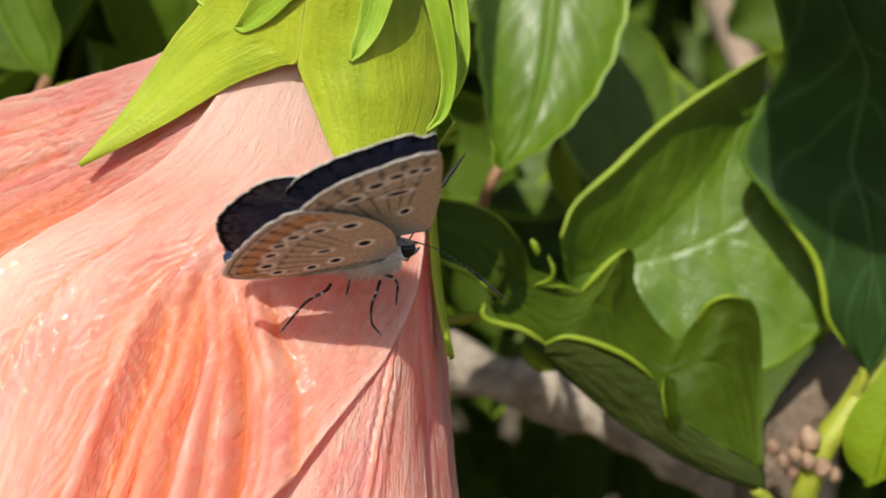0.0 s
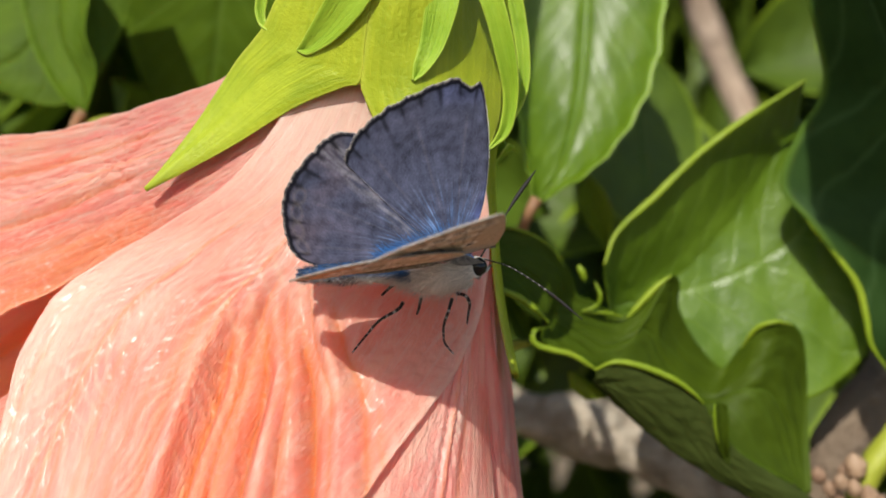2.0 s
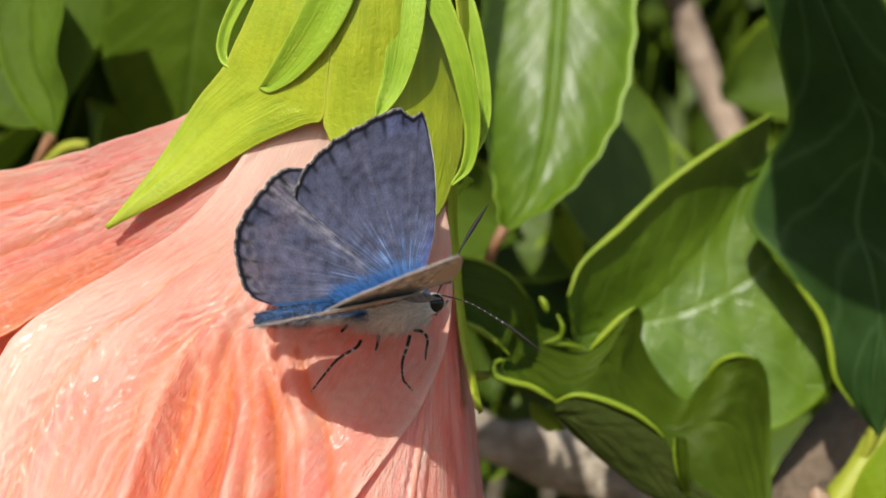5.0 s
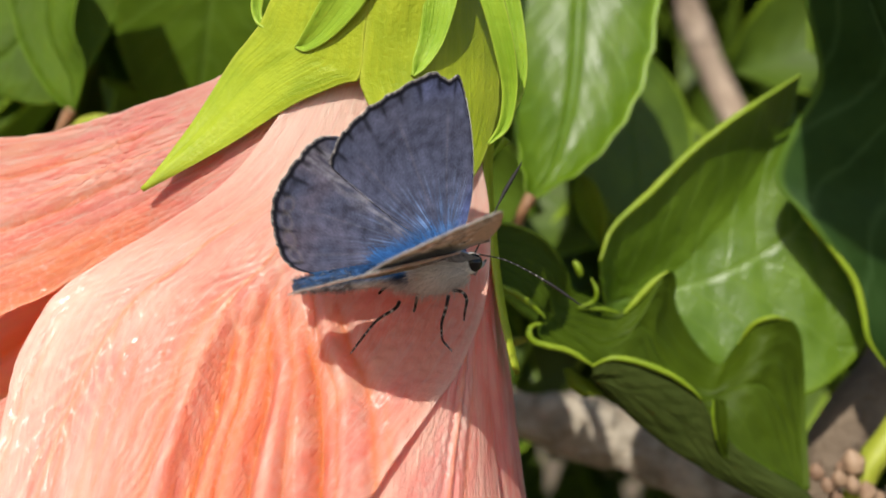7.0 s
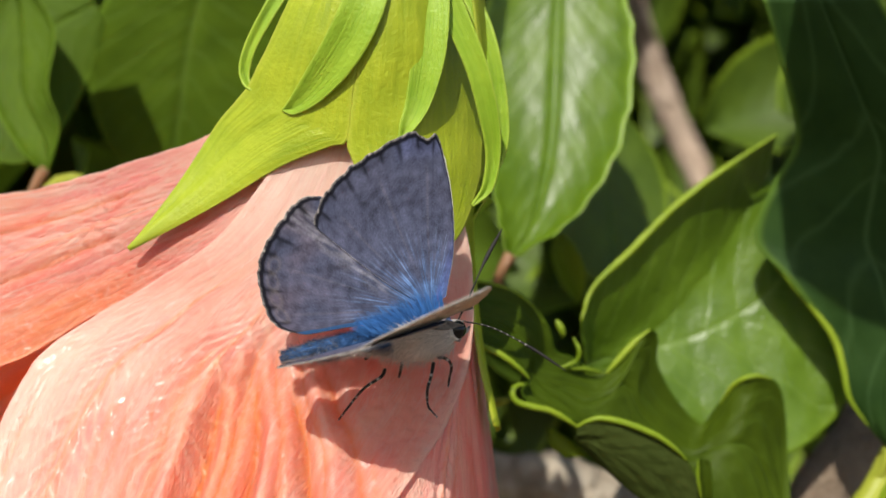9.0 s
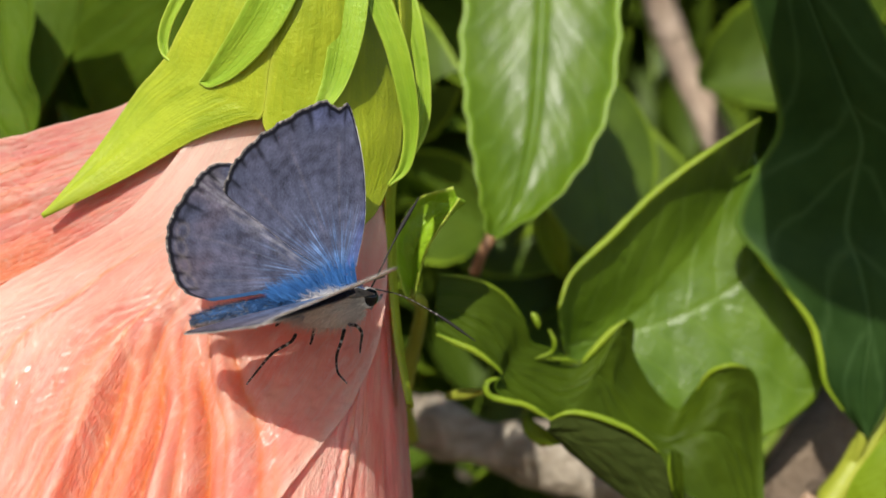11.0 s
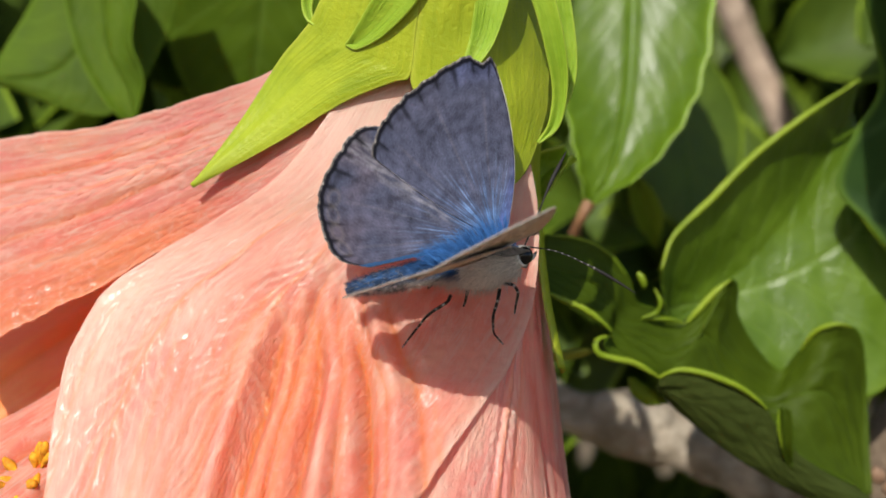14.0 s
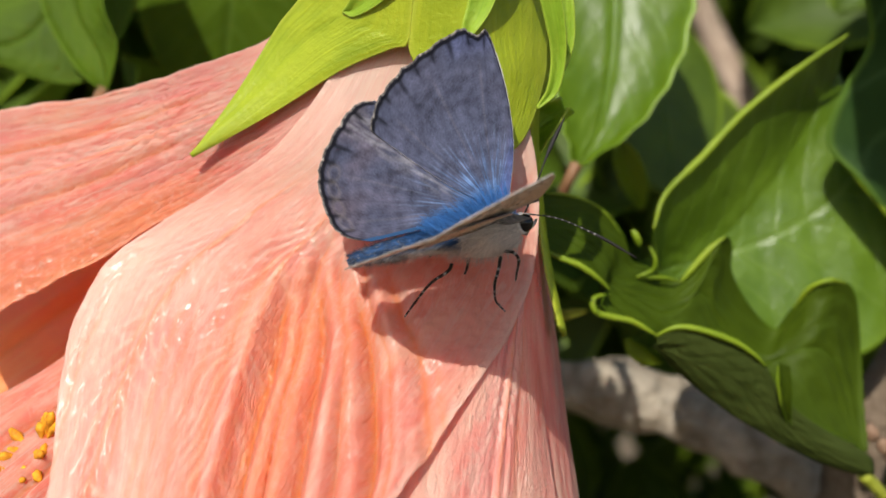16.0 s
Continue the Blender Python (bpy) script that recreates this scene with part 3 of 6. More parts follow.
    # bright leaf low on the green stem
    blade([(51.99, 124.0, -9.69), (48.73, 124.5, -14.38), (46.57, 125.0, -18.15), (45.99, 125.5, -21.23), (46.80, 126.0, -23.83), (48.65, 126.5, -25.35)],
          [(53.62, 123.5, -12.51), (54.49, 124.0, -16.07), (54.75, 124.5, -18.50), (53.59, 125.0, -21.69), (51.98, 126.0, -24.33), (49.01, 126.5, -25.59)],
          LEAF_YOUNG, "bright yellow-green leaf in full sun", arch(1.5, 0.0, 0.4, 1.2, 0.4, 0.3))
    blade([(12.20, 124.0, -11.43), (12.50, 123.5, -12.99), (13.99, 123.5, -14.25)],
          [(13.01, 124.0, -11.61), (14.56, 123.5, -12.53), (16.16, 123.5, -14.02)],
          LEAF_YOUNG, "small bright leaf lobe in sun", arch(0.3), nu=16, nv=20)


def woody_parts():
    tube("branch", [(-18.13, 172.0, -15.01), (-2.09, 167.0, -18.30), (8.66, 165.0, -20.53), (19.15, 163.0, -22.70), (29.19, 160.0, -26.59), (39.10, 158.0, -32.86), (50.19, 156.0, -43.31), (58.88, 156.0, -61.42), (50, 160, -120), (40, 160, -400), (20, 150, -905)],
         [3.4, 3.9, 4.2, 4.2, 4.1, 4.0, 4.0, 4.2, 5.0, 7.0, 10.0], BARK, shrub, ROOT, 40, 420, "rough grey-brown woody branch", lump=0.55)
    tube("branch", [(54.18, 330.0, 109.33), (60.50, 338.0, 89.94), (68.14, 345.0, 72.54), (75.29, 350.0, 56.50), (83.07, 350.0, 40.24), (93.38, 345.0, 14.83), (99.17, 335.0, -16.69), (99.14, 320.0, -45.61), (92.21, 300.0, -69.15), (60, 170, -300)],
         [4.0, 4.2, 4.3, 4.4, 4.5, 4.6, 4.8, 5.0, 5.0, 7.0], TWIG, shrub, ROOT, 16, 110, "pale brown twig out of focus", lump=0.15)
    tube("stem", [(56.80, 134.0, -6.72), (53.06, 134.0, -12.94), (49.77, 133.5, -18.16), (45.88, 133.0, -23.96), (44.69, 135.0, -30.58), (47.32, 145.0, -50.35), (50, 160, -150)],
         [1.4, 1.5, 1.6, 1.7, 1.9, 2.2, 3.0], STEM, shrub, ROOT, 14, 60, "yellow-green young stem", lump=0.2)
    # knobbly node where the young stem leaves the wood
    for at, r in (((44.11, 131.5, -22.21), 1.25), ((40.46, 132.5, -23.43), 0.85), ((41.36, 131.5, -24.70), 0.75), ((42.44, 131.0, -23.88), 0.80), ((43.17, 132.5, -23.00), 0.70), ((43.92, 131.0, -24.53), 0.90), ((45.61, 131.5, -25.36), 1.00), ((47.13, 132.0, -26.20), 0.75), ((42.51, 132.5, -26.03), 0.80)):
        at = np.array(at)
        tube("bud", [at + [0.2 * r, 0.3, -1.1 * r], at + [0.1 * r, 0.1, -0.5 * r], at, at + [-0.2 * r, -0.3, 0.7 * r], at + [-0.3 * r, -0.5, 1.15 * r]], [0.5 * r, 0.95 * r, r, 0.7 * r, 0.12 * r], BUD, shrub, ROOT, 14, 18, "small pinkish leaf bud", lump=0.22)
    tube("branch", [(57.56, 150.0, -9.20), (53.31, 148.0, -14.63), (48.46, 146.0, -19.94), (44.65, 145.0, -26.02), (42.71, 146.0, -33.91), (44, 158, -60)],
         [3.2, 3.3, 3.5, 3.6, 3.6, 3.8], WOOD, shrub, ROOT, 20, 80, "brown woody branch behind the young stem", lump=0.12)
    tube("bud", [(4.66, 124.0, -9.21), (6.43, 122.5, -8.76), (8.15, 121.0, -8.31)], [0.45, 0.6, 0.3], STEM, shrub, ROOT, 10, 14, "small pale green shoot")
    tube("stem", [(0.81, 135.0, -15.54), (0.18, 131.0, -10.83), (0.77, 127.0, -6.37), (2.00, 117.0, 0.11), (1.02, 112.2, 1.80)], [0.9, 0.8, 0.8, 0.7, 0.6], STEM, shrub, ROOT, 10, 30, "thin green stem beside the flower")
    tube("stem", [(-66.85, 170.0, 2.53), (-52.02, 150.0, 10.58), (-46.27, 143.0, 12.22), (-41.70, 141.0, 15.51), (-38.80, 140.0, 15.73)], [1.3, 1.2, 1.1, 1.0, 0.6], STEM, shrub, ROOT, 10, 30, "thin green stem with a bud")


near_leaves()
woody_parts()


def far_foliage():
    """The rest of the shrub: many leaves further in, joined, uncountable, with unseen ones above for shade."""
    rng = random.Random(5)
    verts, faces, uvs = [], [], []
    def add(c, size, yaw, pitch, roll, fat):
        m = Euler((pitch, roll, yaw)).to_matrix()
        nv, nu, base = 8, 4, len(verts)
        for i in range(nv + 1):
            v = i / nv
            w = fat * math.sin(math.pi * min(1, v * 0.97 + 0.015)) ** 0.8 * (1.15 - 0.5 * v)
            for j in range(nu + 1):
                x = j / nu * 2 - 1
                p = Vector((x * w * size * 0.5, -0.12 * size * x * x + 0.1 * size * math.sin(3 * v), (v - 0.5) * size))
                verts.append((m @ p + Vector(c) - Vector(tuple(ROOT))) * MM)
                uvs.append((j / nu, v))
        for i in range(nv):
            for j in range(nu):
                a = base + i * (nu + 1) + j
                faces.append((a, a + 1, a + nu + 2, a + nu + 1))
    for _ in range(2300):
        y = 185 + 420 * rng.random() ** 1.3
        s = 0.62 * y
        c = (rng.uniform(-s, s), y, rng.uniform(-s * 0.9, s * 0.8))
        if y < 460 and c[2] < -0.12 * y and c[0] > -50:
            continue
        if y < 385 and 0.13 < c[0] / y < 0.32 and c[2] > -0.05 * y:
            continue
        add(c, rng.uniform(28, 55), rng.uniform(-1.2, 1.2), rng.uniform(-0.9, 0.6), rng.uniform(-1.3, 1.3), rng.uniform(0.5, 0.7))
    for _ in range(260):
        y = rng.uniform(400, 600)
        add((rng.uniform(0.10, 0.36) * y, y, rng.uniform(-0.1, 0.34) * y), rng.uniform(34, 60), rng.uniform(-1.2, 1.2), rng.uniform(-0.9, 0.6), rng.uniform(-1.3, 1.3), rng.uniform(0.5, 0.7))
    # canopy out of view, added to keep sun off the leaves behind
    for _ in range(180):
        c = (rng.uniform(-190, 190), rng.uniform(112, 330), rng.uniform(72, 190))
        if 0 < c[0] < 120 and c[1] < 300:
            continue
        add(c, rng.uniform(30, 55), rng.uniform(-3, 3), rng.uniform(-1.6, 1.6), rng.uniform(-1.3, 1.3), rng.uniform(0.5, 0.7))
    for _ in range(2600):
        # the rounded outside of the bush
        c = Vector((rng.gauss(0, 1), rng.gauss(0, 1), rng.gauss(0, 1))).normalized() * rng.uniform(0.6, 1.0)
        c = (10 + 430 * c.x, 480 + 290 * c.y, -60 + 400 * c.z)
        if c[1] < 200 or (c[1] < 460 and abs(c[0]) < 0.5 * c[1] and abs(c[2]) < 0.35 * c[1]):
            continue
        add(c, rng.uniform(30, 58), rng.uniform(-3, 3), rng.uniform(-0.9, 0.6), rng.uniform(-1.3, 1.3), rng.uniform(0.5, 0.7))
    # the foliage takes the darker green in place of real shade
    ob = mesh_part("foliage", verts, faces, LEAF_DEEP_SHADE, shrub, "green foliage deeper in the shrub, coloured dim for shade", uvs)
    ob["kind"] = "stuff"


far_foliage()

# ---- the flower ----
PIVOT = (0.0, 100.0, 35.0)
flower = empty("hibiscus_flower", *PIVOT)
tagged(flower, "salmon-pink hibiscus flower hanging from its lime-green calyx", "flower")


class Folds:
    """A petal's relief: the broad bulge, sharp creases that fan out from the throat, soft swells and fine crinkles."""

    def __init__(self, bulge, seed, creases=(), swell=0.5, wrinkle=0.12, rim=0.0, veins=(), rosy=0.3, glow=None, hem=0.0):
        self.bulge, self.seed, self.creases, self.swell, self.wrinkle, self.rim, self.veins, self.rosy, self.glow, self.hem = bulge, seed, creases, swell, wrinkle, rim, veins, rosy, glow, hem

    def lines(self, u, v):
        """How deep each crease lies (mm), and how strongly it is tinted."""
        deep, tint = 0 * u, 0 * u
        for k, (u0, u1, v0, depth, width) in enumerate(self.creases):
            way = np.clip((v - v0) / (1 - v0), 0, 1)
            at = u0 + (u1 - u0) * way + 0.012 * rough(v * 0 + k, v, self.seed + k, 4.0) + 0.003 * rough(v * 0 + k, v, self.seed + k + 30, 11.0)
            d = np.abs(u - at) / width
            on = smooth(v, v0, v0 + 0.14)
            deep = deep + depth * on * np.exp(-d * d * 0.8) - 0.35 * depth * on * np.exp(-((d - 2.0) ** 2))
            tint = np.maximum(tint, on * np.exp(-d * 1.1) * min(1, depth + 0.25))
        return deep, tint

    def feather(self, u, v):
        """Side veins that leave each main vein at a slant and fade away from it."""
        out = 0 * u
        for k, (u0, u1, bend) in enumerate(self.veins):
            d = u - (u0 + (u1 - u0) * v + bend * np.sin(math.pi * v))
            phase = v * 22 - np.abs(d) * 26 + 2.2 * rough(u * 6, v * 7, self.seed + 40 + k, 1.0)
            line = (1 - np.abs((phase % 1) * 2 - 1)) ** 3
            out = np.maximum(out, line * np.exp(-((d / 0.13) ** 2)) * smooth(v, 0.12, 0.25) * (0.5 + 0.9 * np.clip(rough(u * 18, v * 14, self.seed + 50, 1.0) + 0.3, 0, 1)))
        return out

    def __call__(self, u, v):
        x = np.abs(u - 0.5) * 2
        out = self.bulge * (1 - x**2) * np.sin(math.pi * np.clip(v * 0.85 + 0.1, 0, 1))
        run = u + 0.05 * rough(u, v * 0.6, self.seed + 3, 3.0)
        out = out + self.swell * smooth(v, 0.05, 0.5) * rough(run * 5, v * 1.1, self.seed, 1.0) * 1.5
        out = out - self.lines(u, v)[0]
        for u0, u1, bend in self.veins:
            d = u - (u0 + (u1 - u0) * v + bend * np.sin(math.pi * v))
            out = out + (0.22 * np.exp(-((d / 0.012) ** 2)) - 0.16 * np.exp(-((np.abs(d) - 0.03) / 0.02) ** 2)) * smooth(v, 0.2, 0.5)
        out = out + 0.2 * self.feather(u, v) * smooth(v, 0.3, 0.5)
        fan = run * 22 + 1.5 * rough(u * 3, v * 5, self.seed + 6, 1.0)
        out = out + self.wrinkle * (0.15 + 0.85 * smooth(v, 0.1, 0.45)) * (rough(fan, v * 7, self.seed + 5, 1.0) + 0.8 * rough(u * 45, v * 38, self.seed + 7, 1.0) + 0.5 * np.abs(rough(u * 24 + v * 20, v * 30 - u * 14, self.seed + 8, 1.0)))
        return out + self.rim * smooth(x, 0.85, 1.0) * rough(u, v * 9, self.seed + 2, 1.0)

    def marks(self, u, v):
        """Orange in the creases, pale along the veins, rosy towards the middle."""
        pale, tan, mauve = 0 * u, 0 * u, 0 * u
        for u0, u1, bend in self.veins:
            d = u - (u0 + (u1 - u0) * v + bend * np.sin(math.pi * v))
            pale = np.maximum(pale, 0.35 * np.exp(-((d / 0.03) ** 2)))
            tan = np.maximum(tan, 0.5 * np.exp(-((d / 0.008) ** 2)) * smooth(v, 0.1, 0.3))
        pale = np.maximum(pale, 0.4 * self.feather(u, v))
        pale = np.maximum(pale, 0.6 * smooth(np.abs(u - 0.5), 0.47, 0.497))
        pale = np.maximum(pale, 0.95 * (1 - smooth(v, 0.02, 0.30)))
        # rosy ground round the veins, deepened to stand for shading of their relief
        for u0, u1, bend in self.veins:
            d = u - (u0 + (u1 - u0) * v + bend * np.sin(math.pi * v))
            mauve = np.maximum(mauve, np.exp(-((d / 0.10) ** 2)) * smooth(v, 0.18, 0.35))
        mauve = mauve * np.clip(0.75 + 1.2 * rough(u * 6, v * 5, self.seed + 60, 1.0), 0, 1)
        if self.glow:
            pale = np.maximum(pale, 0.75 * (1 - smooth(u, 0.16, 0.36)) * smooth(v, 0.15, 0.4))
        blush = np.clip(self.rosy * (0.6 + 1.6 * rough(u * 5, v * 4, self.seed + 12, 1.0)), 0, 1)
        blush = np.maximum(blush, 1.1 * mauve * (1 - 1.3 * self.feather(u, v)))
        pale = pale * (1 - 0.6 * mauve) + 0.4 * mauve * self.feather(u, v)
        if self.glow:
            at, width, share = self.glow
            tan = np.maximum(tan, share * np.exp(-(((u - at - 0.25 * (v - 0.5)) / width) ** 2)) * smooth(v, 0.33, 0.55))
        tan = np.maximum(tan, self.hem * smooth(u, 0.55, 0.95) * smooth(v, 0.25, 0.5))
        return np.stack([np.clip(np.maximum(1.0 * self.lines(u, v)[1], tan), 0, 1), pale, blush], -1)


def petals():
    def petal(left, right, material, folds, nu, nv, label, back=None):
        sheet("petal", left, right, material, flower, PIVOT, folds, 0.3, nu, nv, label, back=back, paint=folds.marks)
    # broad petal in front, on which the butterfly stands: a few deep folds and many shallow ones
    rng = random.Random(21)
    def pleat(at, v0, depth, width):
        slant = float(np.interp(at, [0.1, 0.25, 0.4, 0.5, 0.6, 0.7, 0.9], [-0.2, -0.15, -0.02, 0.10, 0.45, 0.72, 1.0]))
        return (at - slant * (0.55 - v0), at + slant * 0.45, v0, depth, width)
    pleats = [pleat(*p) for p in ((0.485, 0.44, 2.0, 0.034), (0.53, 0.50, 0.9, 0.020), (0.57, 0.42, 1.8, 0.028), (0.66, 0.44, 1.3, 0.024), (0.405, 0.34, 0.3, 0.034), (0.62, 0.36, 0.35, 0.018))]
    for k in range(12):
        pleats.append(pleat(0.42 + 0.36 * (k + 1.6 * rng.random() - 0.3) / 12, rng.uniform(0.30, 0.7), 0.06 + 0.4 * rng.random() ** 2, rng.uniform(0.007, 0.022)))
    for k in range(7):
        pleats.append(pleat(0.05 + 0.34 * (k + rng.random()) / 7, rng.uniform(0.3, 0.6), rng.uniform(0.05, 0.16), rng.uniform(0.010, 0.022)))
    petal([(-8.98, 98.2, 17.87), (-16.39, 98.9, 7.43), (-22.45, 99.3, 2.86), (-27.13, 98.7, 0.00), (-31.26, 98.0, -3.09), (-33.38, 96.0, -7.49), (-33.82, 94.0, -11.70), (-33.59, 91.0, -16.81), (-33.00, 87.0, -22.13), (-30.72, 82.0, -26.57)],
          [(0.14, 98.7, 17.96), (3.15, 99.9, 7.05), (3.74, 99.5, 2.40), (3.55, 98.0, -2.18), (2.82, 96.5, -5.29), (1.45, 94.5, -8.25), (-0.30, 92.5, -10.65), (-2.99, 89.5, -14.04), (-5.50, 86.5, -17.19), (-8.64, 82.0, -20.86)],
          PETAL, Folds(2.4, 1.0, pleats, 1.0, 0.15, 0.4, [(0.22, 0.05, 0.07), (0.42, 0.46, 0.0)], 0.35, (0.51, 0.10, 0.52)), 220, 250, "pale salmon petal with long folds")
    # petal on the shaded side, partly under the first
    petal([(-2.25, 103.0, 12.05), (-2.20, 101.0, 5.72), (-2.63, 99.5, 0.09), (-3.92, 97.0, -4.86), (-5.51, 93.5, -9.90), (-6.98, 90.0, -14.54), (-8.22, 85.5, -19.77), (-8.54, 81.0, -23.62)],
          [(2.17, 103.8, 10.82), (2.56, 103.8, 5.95), (3.04, 103.8, 0.10), (3.28, 102.8, -5.21), (3.69, 100.8, -10.80), (4.18, 98.8, -16.16), (4.89, 95.8, -22.43), (5.45, 92.8, -27.41)],
          PETAL_NARROW, Folds(3.4, 5.0, [(0.62, 0.68, 0.4, 0.15, 0.04)], 0.25, 0.06, 0.1, [(0.5, 0.55, 0.0)], 0.6), 110, 150, "salmon petal curving away")
    # the next petal round, its outer face turned away from the sun
    petal([(1.77, 104.7, 10.82), (2.16, 104.7, 5.95), (2.64, 104.7, 0.10), (2.88, 103.7, -5.21), (3.29, 101.7, -10.80), (3.78, 99.7, -16.16), (4.49, 96.7, -22.43), (5.05, 93.7, -27.41)],
          [(3.30, 113.0, 11.64), (3.94, 113.0, 6.40), (4.67, 113.0, 0.11), (5.26, 112.0, -5.61), (5.92, 110.0, -11.65), (6.57, 108.0, -17.45), (7.46, 105.0, -24.28), (8.19, 102.0, -29.74)],
          PETAL_NARROW, Folds(0.5, 31.0, (), 0.2, 0.08, 0.1, (), 0.8), 40, 110, "rose-pink petal turned away from the light")
    # petal that spreads sideways
    petal([(-12.79, 103.2, 18.78), (-18.30, 104.6, 16.02), (-22.49, 106.0, 14.37), (-27.32, 107.6, 12.99), (-30.21, 109.0, 12.09), (-37.46, 111.0, 10.82), (-44.04, 112.0, 10.24), (-51.78, 113.0, 8.76), (-59.12, 114.0, 6.46)],
          [(-10.37, 98.4, 11.97), (-14.70, 99.9, 7.51), (-18.59, 100.9, 4.78), (-23.47, 101.7, 2.22), (-27.80, 102.0, 0.09), (-32.77, 102.0, -2.84), (-37.08, 101.5, -5.18), (-40.42, 101.0, -6.85), (-45.81, 101.0, -11.16)],
          PETAL_SIDE, Folds(0.8, 11.0, [(0.30, 0.25, 0.25, 0.5, 0.03), (0.55, 0.6, 0.35, 0.35, 0.03), (0.75, 0.8, 0.3, 0.3, 0.03)], 0.6, 0.24, 0.4, [(0.45, 0.42, 0.03)], 0.8, hem=0.65), 130, 160, "coral-pink petal spreading sideways", back=PETAL_IN)
    # unseen petals added on the far side, which close the bell and bounce light forward
    petal([(-11.0, 106.0, 14.0), (-18.0, 108.5, 6.0), (-23.0, 110.5, -3.0), (-26.0, 111.5, -13.0), (-28.0, 111.5, -24.0), (-30.0, 110.0, -36.0)],
          [(0.5, 106.5, 13.0), (0.8, 109.0, 5.0), (1.0, 111.0, -4.0), (1.2, 112.0, -14.0), (1.8, 112.0, -25.0), (2.5, 110.0, -37.0)],
          PETAL_BOUNCE, Folds(-1.5, 23.0, [(0.3, 0.3, 0.2, 0.5, 0.03), (0.6, 0.6, 0.2, 0.5, 0.03)], 0.4, 0.1), 70, 90, "unseen orange-pink petal added on the far side to bounce light", back=PETAL_SIDE)
    petal([(0.0, 106.6, 13.0), (0.6, 109.0, 5.0), (0.8, 111.0, -4.0), (1.0, 112.0, -14.0), (1.6, 112.0, -25.0), (2.2, 110.0, -37.0)],
          [(3.0, 105.0, 12.0), (3.6, 106.0, 5.0), (4.3, 106.4, -3.0), (5.0, 105.2, -12.0), (6.2, 102.0, -22.0), (7.4, 97.5, -32.0)],
          PETAL_BOUNCE, Folds(1.0, 27.0, (), 0.3, 0.1), 40, 80, "unseen orange-pink petal added on the far side to bounce light", back=PETAL_SIDE)
    # inner faces seen through the gap
    petal([(-18.04, 112.0, 6.34), (-28.42, 114.0, 2.75), (-38.40, 117.0, -0.98), (-49.42, 120.0, -6.02), (-59.30, 122.0, -12.91)],
          [(-16.70, 110.0, 1.63), (-23.34, 110.0, -5.52), (-29.98, 110.0, -12.66), (-36.45, 108.0, -21.46), (-40.90, 104.0, -28.87)],
          PETAL_DEEP, Folds(-2.0, 15.0, [(0.3, 0.3, 0.2, 0.5, 0.03), (0.6, 0.6, 0.2, 0.5, 0.03)], 0.4, 0.08), 70, 90, "deep orange petal seen from inside", back=PETAL_SIDE)
    petal([(-27.92, 112.0, -3.54), (-34.76, 109.0, -9.51), (-39.71, 106.0, -13.19), (-44.81, 103.0, -16.16), (-48.61, 100.0, -18.94)],
          [(-24.42, 108.0, -12.43), (-29.98, 103.0, -19.51), (-33.08, 98.0, -24.02), (-36.18, 92.0, -28.53), (-38.69, 88.0, -32.19)],
          PETAL_SIDE, Folds(1.0, 19.0, [(0.3, 0.3, 0.2, 0.6, 0.03), (0.6, 0.6, 0.2, 0.6, 0.03)], 0.4, 0.1), 70, 90, "pale orange petal curling outward", back=PETAL_IN)


